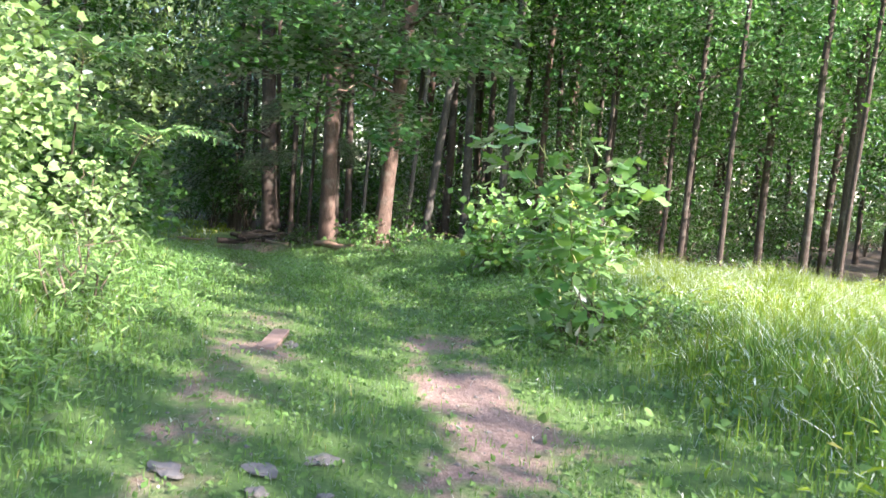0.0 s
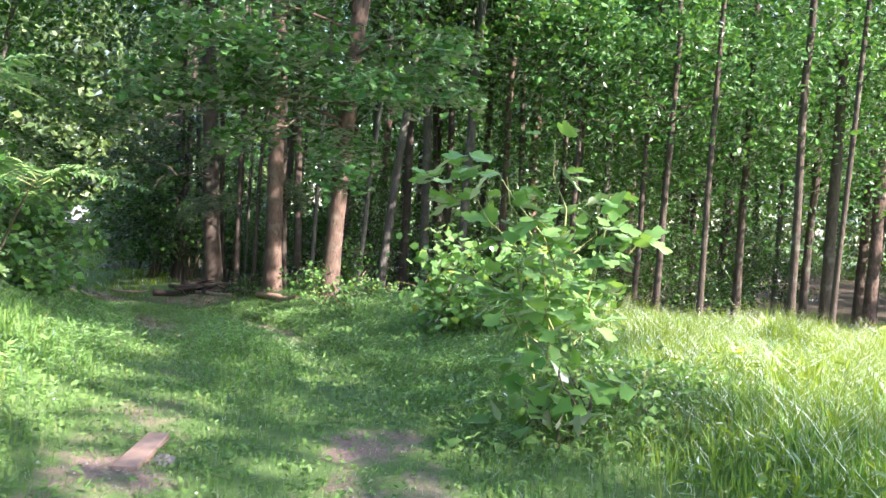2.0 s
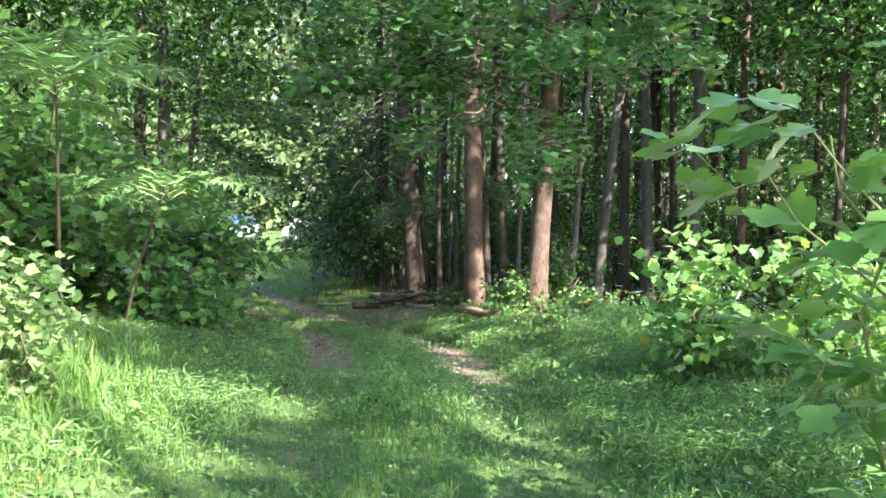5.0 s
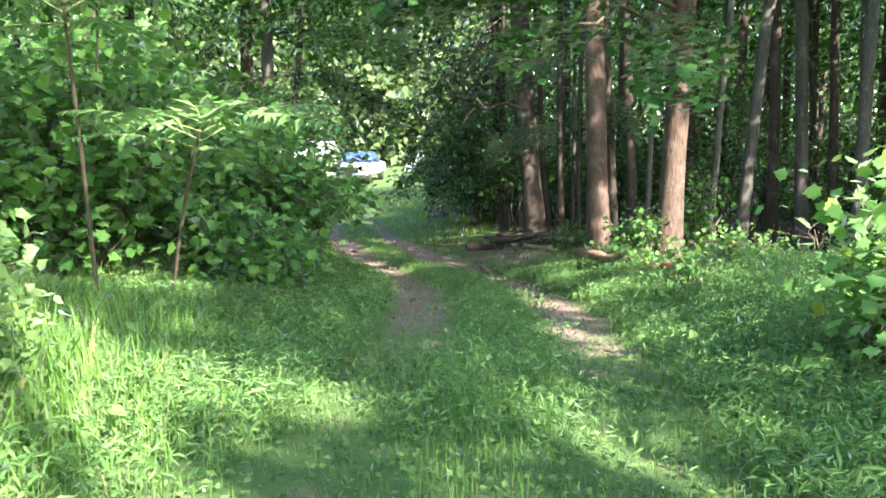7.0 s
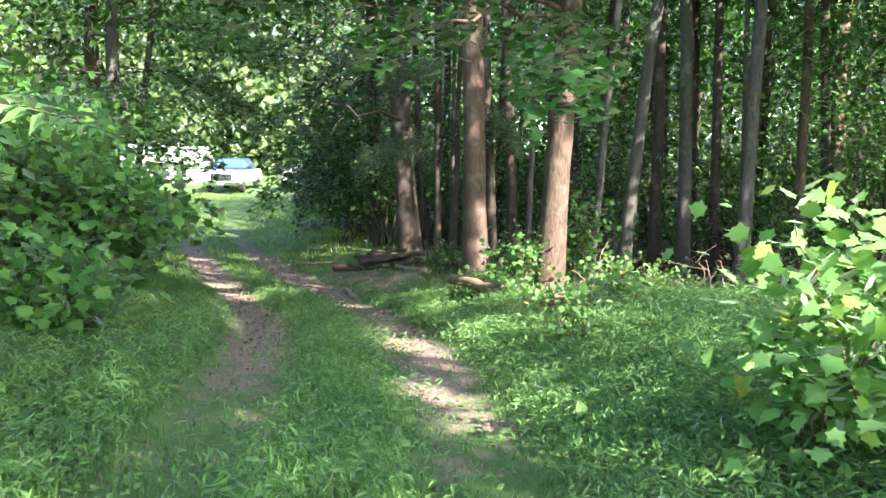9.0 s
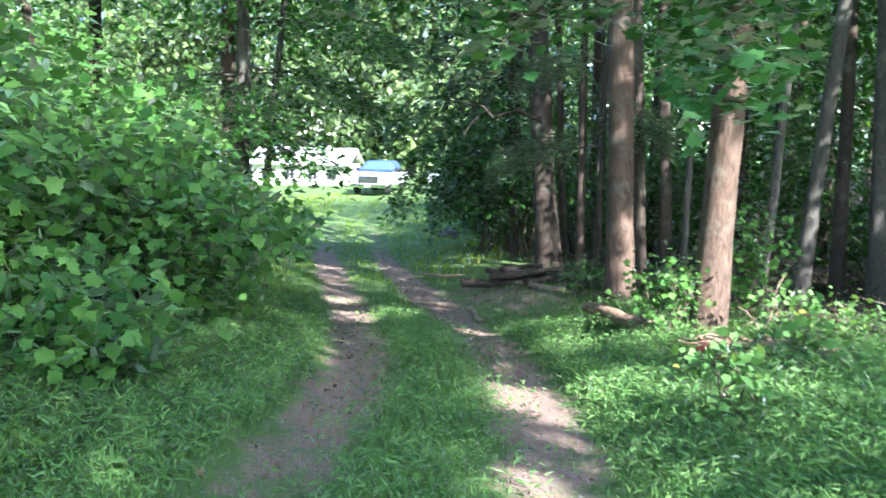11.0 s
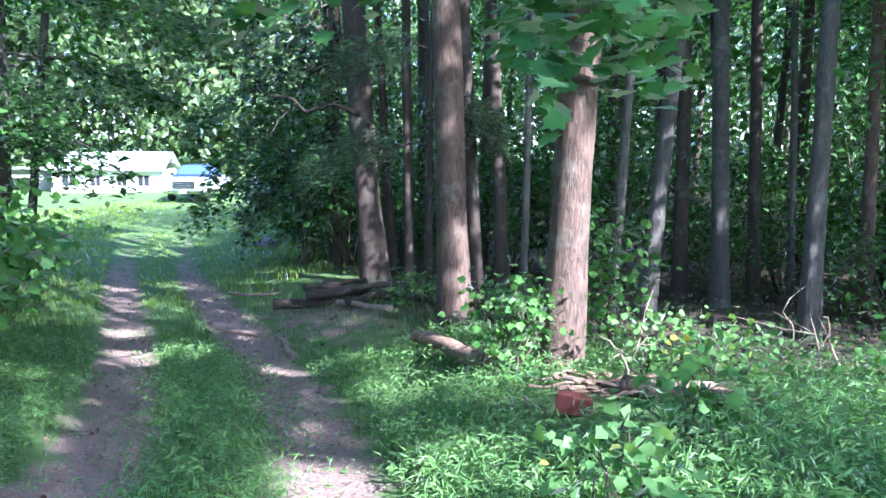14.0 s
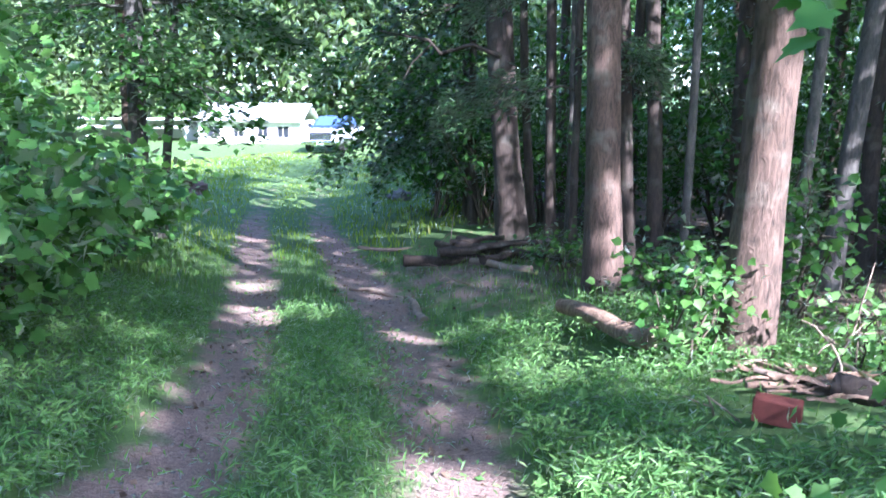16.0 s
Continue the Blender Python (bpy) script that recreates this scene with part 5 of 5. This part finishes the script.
def house(x, y, turn):
    """A long low white building: walls with windows through them, a pitched pale metal roof."""
    ob = thing("house", x, y, gz(x, y) - 0.6, "long low white building with a pale metal roof", "house", turn=turn)
    L, D, H, T = 5.8, 5.0, 1.8, 0.12
    # front wall as piers and strips about its openings
    edges = [-L / 2, -2.4, -1.6, -0.9, -0.3, 0.5, 1.1, 1.6, 2.3, L / 2]
    for k in range(len(edges) - 1):
        w, xm = edges[k + 1] - edges[k], (edges[k] + edges[k + 1]) / 2
        for z0, z1 in (((0, 0.9), (1.5, H)) if k % 2 else ((0, H),)):
            box_part("wall", (w, T, z1 - z0), (xm, -D / 2 + T / 2, z0), M_WALL, ob, 0.003)
    for k in (1, 3, 5, 7):
        w = edges[k + 1] - edges[k]
        xm = (edges[k] + edges[k + 1]) / 2
        win = box_part("window", (w, 0.03, 0.6), (xm, -D / 2 + 0.07, 0.9), M_GLASS, ob, 0.004, label="dark window pane")
        for dx in (-w / 2 + 0.03, 0, w / 2 - 0.03):
            box_part("window_frame", (0.06, 0.05, 0.6), (xm + dx, -D / 2 + 0.035, 0.9), M_TRIM, win, 0.006)
        box_part("window_sill", (w + 0.1, 0.12, 0.05), (xm, -D / 2 - 0.03, 0.85), M_WALL, win, 0.01)
    for sx in (-1, 1):
        box_part("wall", (T, D - 2 * T, H), (sx * (L / 2 - T / 2), 0, 0), M_WALL, ob, 0.01)
    box_part("wall", (L, T, H), (0, D / 2 - T / 2, 0), M_WALL, ob, 0.01)
    a = math.degrees(math.atan2(0.95, D / 2 + 0.3))
    half = math.hypot(D / 2 + 0.3, 0.95)
    for s in (-1, 1):
        box_part("roof", (L + 0.5, half, 0.09), (0, s * (D / 4 + 0.15), H + 0.43), M_ROOF, ob, 0.01, (-s * a, 0, 0))
    box_part("ridge_cap", (L + 0.5, 0.3, 0.06), (0, 0, H + 0.93), M_ROOF, ob, 0.02)
    box_part("gutter", (L + 0.5, 0.1, 0.1), (0, -D / 2 - 0.32, H - 0.06), M_TRIM, ob, 0.03)
    for xx in (-1.5, 1.5):
        bm = bmesh.new()
        slab2 = bmesh.ops.create_cone(bm, cap_ends=True, segments=10, radius1=0.08, radius2=0.07, depth=0.6)
        bmesh.ops.translate(bm, vec=(xx, -0.9, H + 0.85), verts=slab2["verts"])
        part("vent_pipe", bm, M_TRIM, ob)


house(-29.9, 52.4, 21)
# lower shed at its end
ob = thing("shed", -36.4, 50.1, gz(-36.4, 50.1) - 0.75, "low pale shed with an open dark front", "shed", turn=21)
for at, sz in (((-2.9, 0, 0), (0.15, 3, 1.7)), ((2.9, 0, 0), (0.15, 3, 1.7)), ((0, 1.5, 0), (5.95, 0.15, 1.7)), ((0, -1.45, 0), (0.2, 0.12, 1.7))):
    box_part("wall", sz, at, M_WALL, ob, 0.02)
box_part("roof", (6.6, 3.8, 0.12), (0, 0, 1.78), M_ROOF, ob, 0.03, (-6, 0, 0))
for i in range(3):
    box_part("roof_edge_board", (2.2, 0.08, 0.16), (-2.2 + 2.2 * i, -1.93, 1.5), M_TRIM, ob, 0.01)


def car_body(sections, width):
    """A lofted body shell: rows of (y, low, high, narrow) along the car."""
    bm = bmesh.new()
    rows = []
    for y, lo, hi, nar in sections:
        w, m = width / 2, (lo + hi) / 2
        ring = [(-w * 0.90, lo), (-w, lo + 0.12), (-w, m), (-w * nar, hi - 0.07), (-w * nar * 0.86, hi), (w * nar * 0.86, hi), (w * nar, hi - 0.07), (w, m), (w, lo + 0.12), (w * 0.90, lo)]
        rows.append([bm.verts.new((x, y, z)) for x, z in ring])
    for a, b in zip(rows, rows[1:]):
        for k in range(10):
            bm.faces.new((a[k], a[(k + 1) % 10], b[(k + 1) % 10], b[k]))
    bm.faces.new(rows[0][::-1])
    bm.faces.new(rows[-1])
    bmesh.ops.recalc_face_normals(bm, faces=bm.faces)
    bmesh.ops.bevel(bm, geom=list(bm.edges), offset=0.02, segments=1, affect="EDGES")
    return bm


def wheel(parent, x, y, r=0.37):
    bm = bmesh.new()
    bmesh.ops.create_cone(bm, cap_ends=True, segments=20, radius1=r, radius2=r, depth=0.24)
    bmesh.ops.bevel(bm, geom=[e for e in bm.edges], offset=0.035, segments=2, affect="EDGES")
    bmesh.ops.transform(bm, matrix=pose(x, y, r, 0, 90, 0), verts=bm.verts)
    tyre = part("tyre", bm, M_RUBBER, parent)
    bm = bmesh.new()
    bmesh.ops.create_cone(bm, cap_ends=True, segments=16, radius1=r * 0.6, radius2=r * 0.5, depth=0.26)
    bmesh.ops.transform(bm, matrix=pose(x, y, r, 0, 90, 0), verts=bm.verts)
    part("rim", bm, M_CHROME, tyre)


def pickup(name, x, y, turn, paint, label, category, cab_paint=None):
    """A pickup that faces along its own -y."""
    ob = thing(name, x, y, gz(x, y), label, category, turn=turn)
    part("body", car_body([(-2.7, 0.5, 0.98, 0.92), (-2.55, 0.42, 1.08, 0.95), (-1.3, 0.42, 1.16, 0.96), (-1.2, 0.42, 1.16, 0.96), (2.6, 0.45, 1.14, 0.97), (2.7, 0.5, 1.1, 0.95)], 1.92), paint, ob)
    cab = part("cab", car_body([(-1.25, 1.12, 1.2, 0.92), (-0.6, 1.12, 1.72, 0.80), (0.7, 1.12, 1.76, 0.80), (0.95, 1.12, 1.2, 0.90)], 1.84), cab_paint or paint, ob)
    box_part("windscreen", (1.36, 0.03, 0.62), (0, -0.93, 1.2), M_GLASS, cab, 0.01, (-48, 0, 0), "dark windscreen")
    for s in (-1, 1):
        box_part("side_window", (0.03, 1.1, 0.38), (s * 0.80, 0.05, 1.26), M_GLASS, cab, 0.01, (0, s * -14, 0))
        box_part("headlamp", (0.34, 0.06, 0.2), (s * 0.72, -2.70, 0.76), M_LAMP, ob, 0.02, label="clear headlamp")
        box_part("mirror", (0.2, 0.1, 0.2), (s * 1.08, -0.85, 1.18), M_BLACK, ob, 0.03)
        for yy in (-1.75, 1.75):
            wheel(ob, s * 0.84, yy)
    grille = box_part("grille", (1.06, 0.06, 0.36), (0, -2.72, 0.64), M_BLACK, ob, 0.02, label="black grille")
    for k in range(3):
        box_part("grille_bar", (1.04, 0.02, 0.03), (0, -2.765, 0.70 + 0.09 * k), M_CHROME, grille, 0.005)
    box_part("bumper", (1.88, 0.16, 0.2), (0, -2.76, 0.40), M_CHROME, ob, 0.04, label="chrome bumper")
    box_part("number_plate", (0.32, 0.015, 0.15), (0, -2.85, 0.43), M_PAINT, ob, 0.004)


pickup("pickup_truck", -22.2, 47.9, 14, M_PAINT, "white pickup truck with black grille, cab coloured blue for reflected sky", "truck", M_SKY_REFLECTION)
pickup("pickup_truck", -18.6, 50.5, 5, M_PAINT, "pale pickup truck half hidden by foliage", "truck")

# brown heap at the field's edge
bm = bmesh.new()
bmesh.ops.create_icosphere(bm, subdivisions=4, radius=1.0)
for v in bm.verts:
    v.co *= 1 + 0.35 * noise.noise(v.co * 1.7) + 0.15 * noise.noise(v.co * 5)
bmesh.ops.scale(bm, vec=(1.5, 0.9, 0.5), verts=bm.verts)
me = bpy.data.meshes.new("earth_heap")
bm.to_mesh(me)
bm.free()
me.materials.append(M_HEAP)
ob = tagged(new("earth_heap", me), "low heap of bare brown earth at the field edge", "heap")
ob.matrix_world = pose(-16.3, 27.6, gz(-16.3, 27.6) + 0.05, 0, 0, 25)
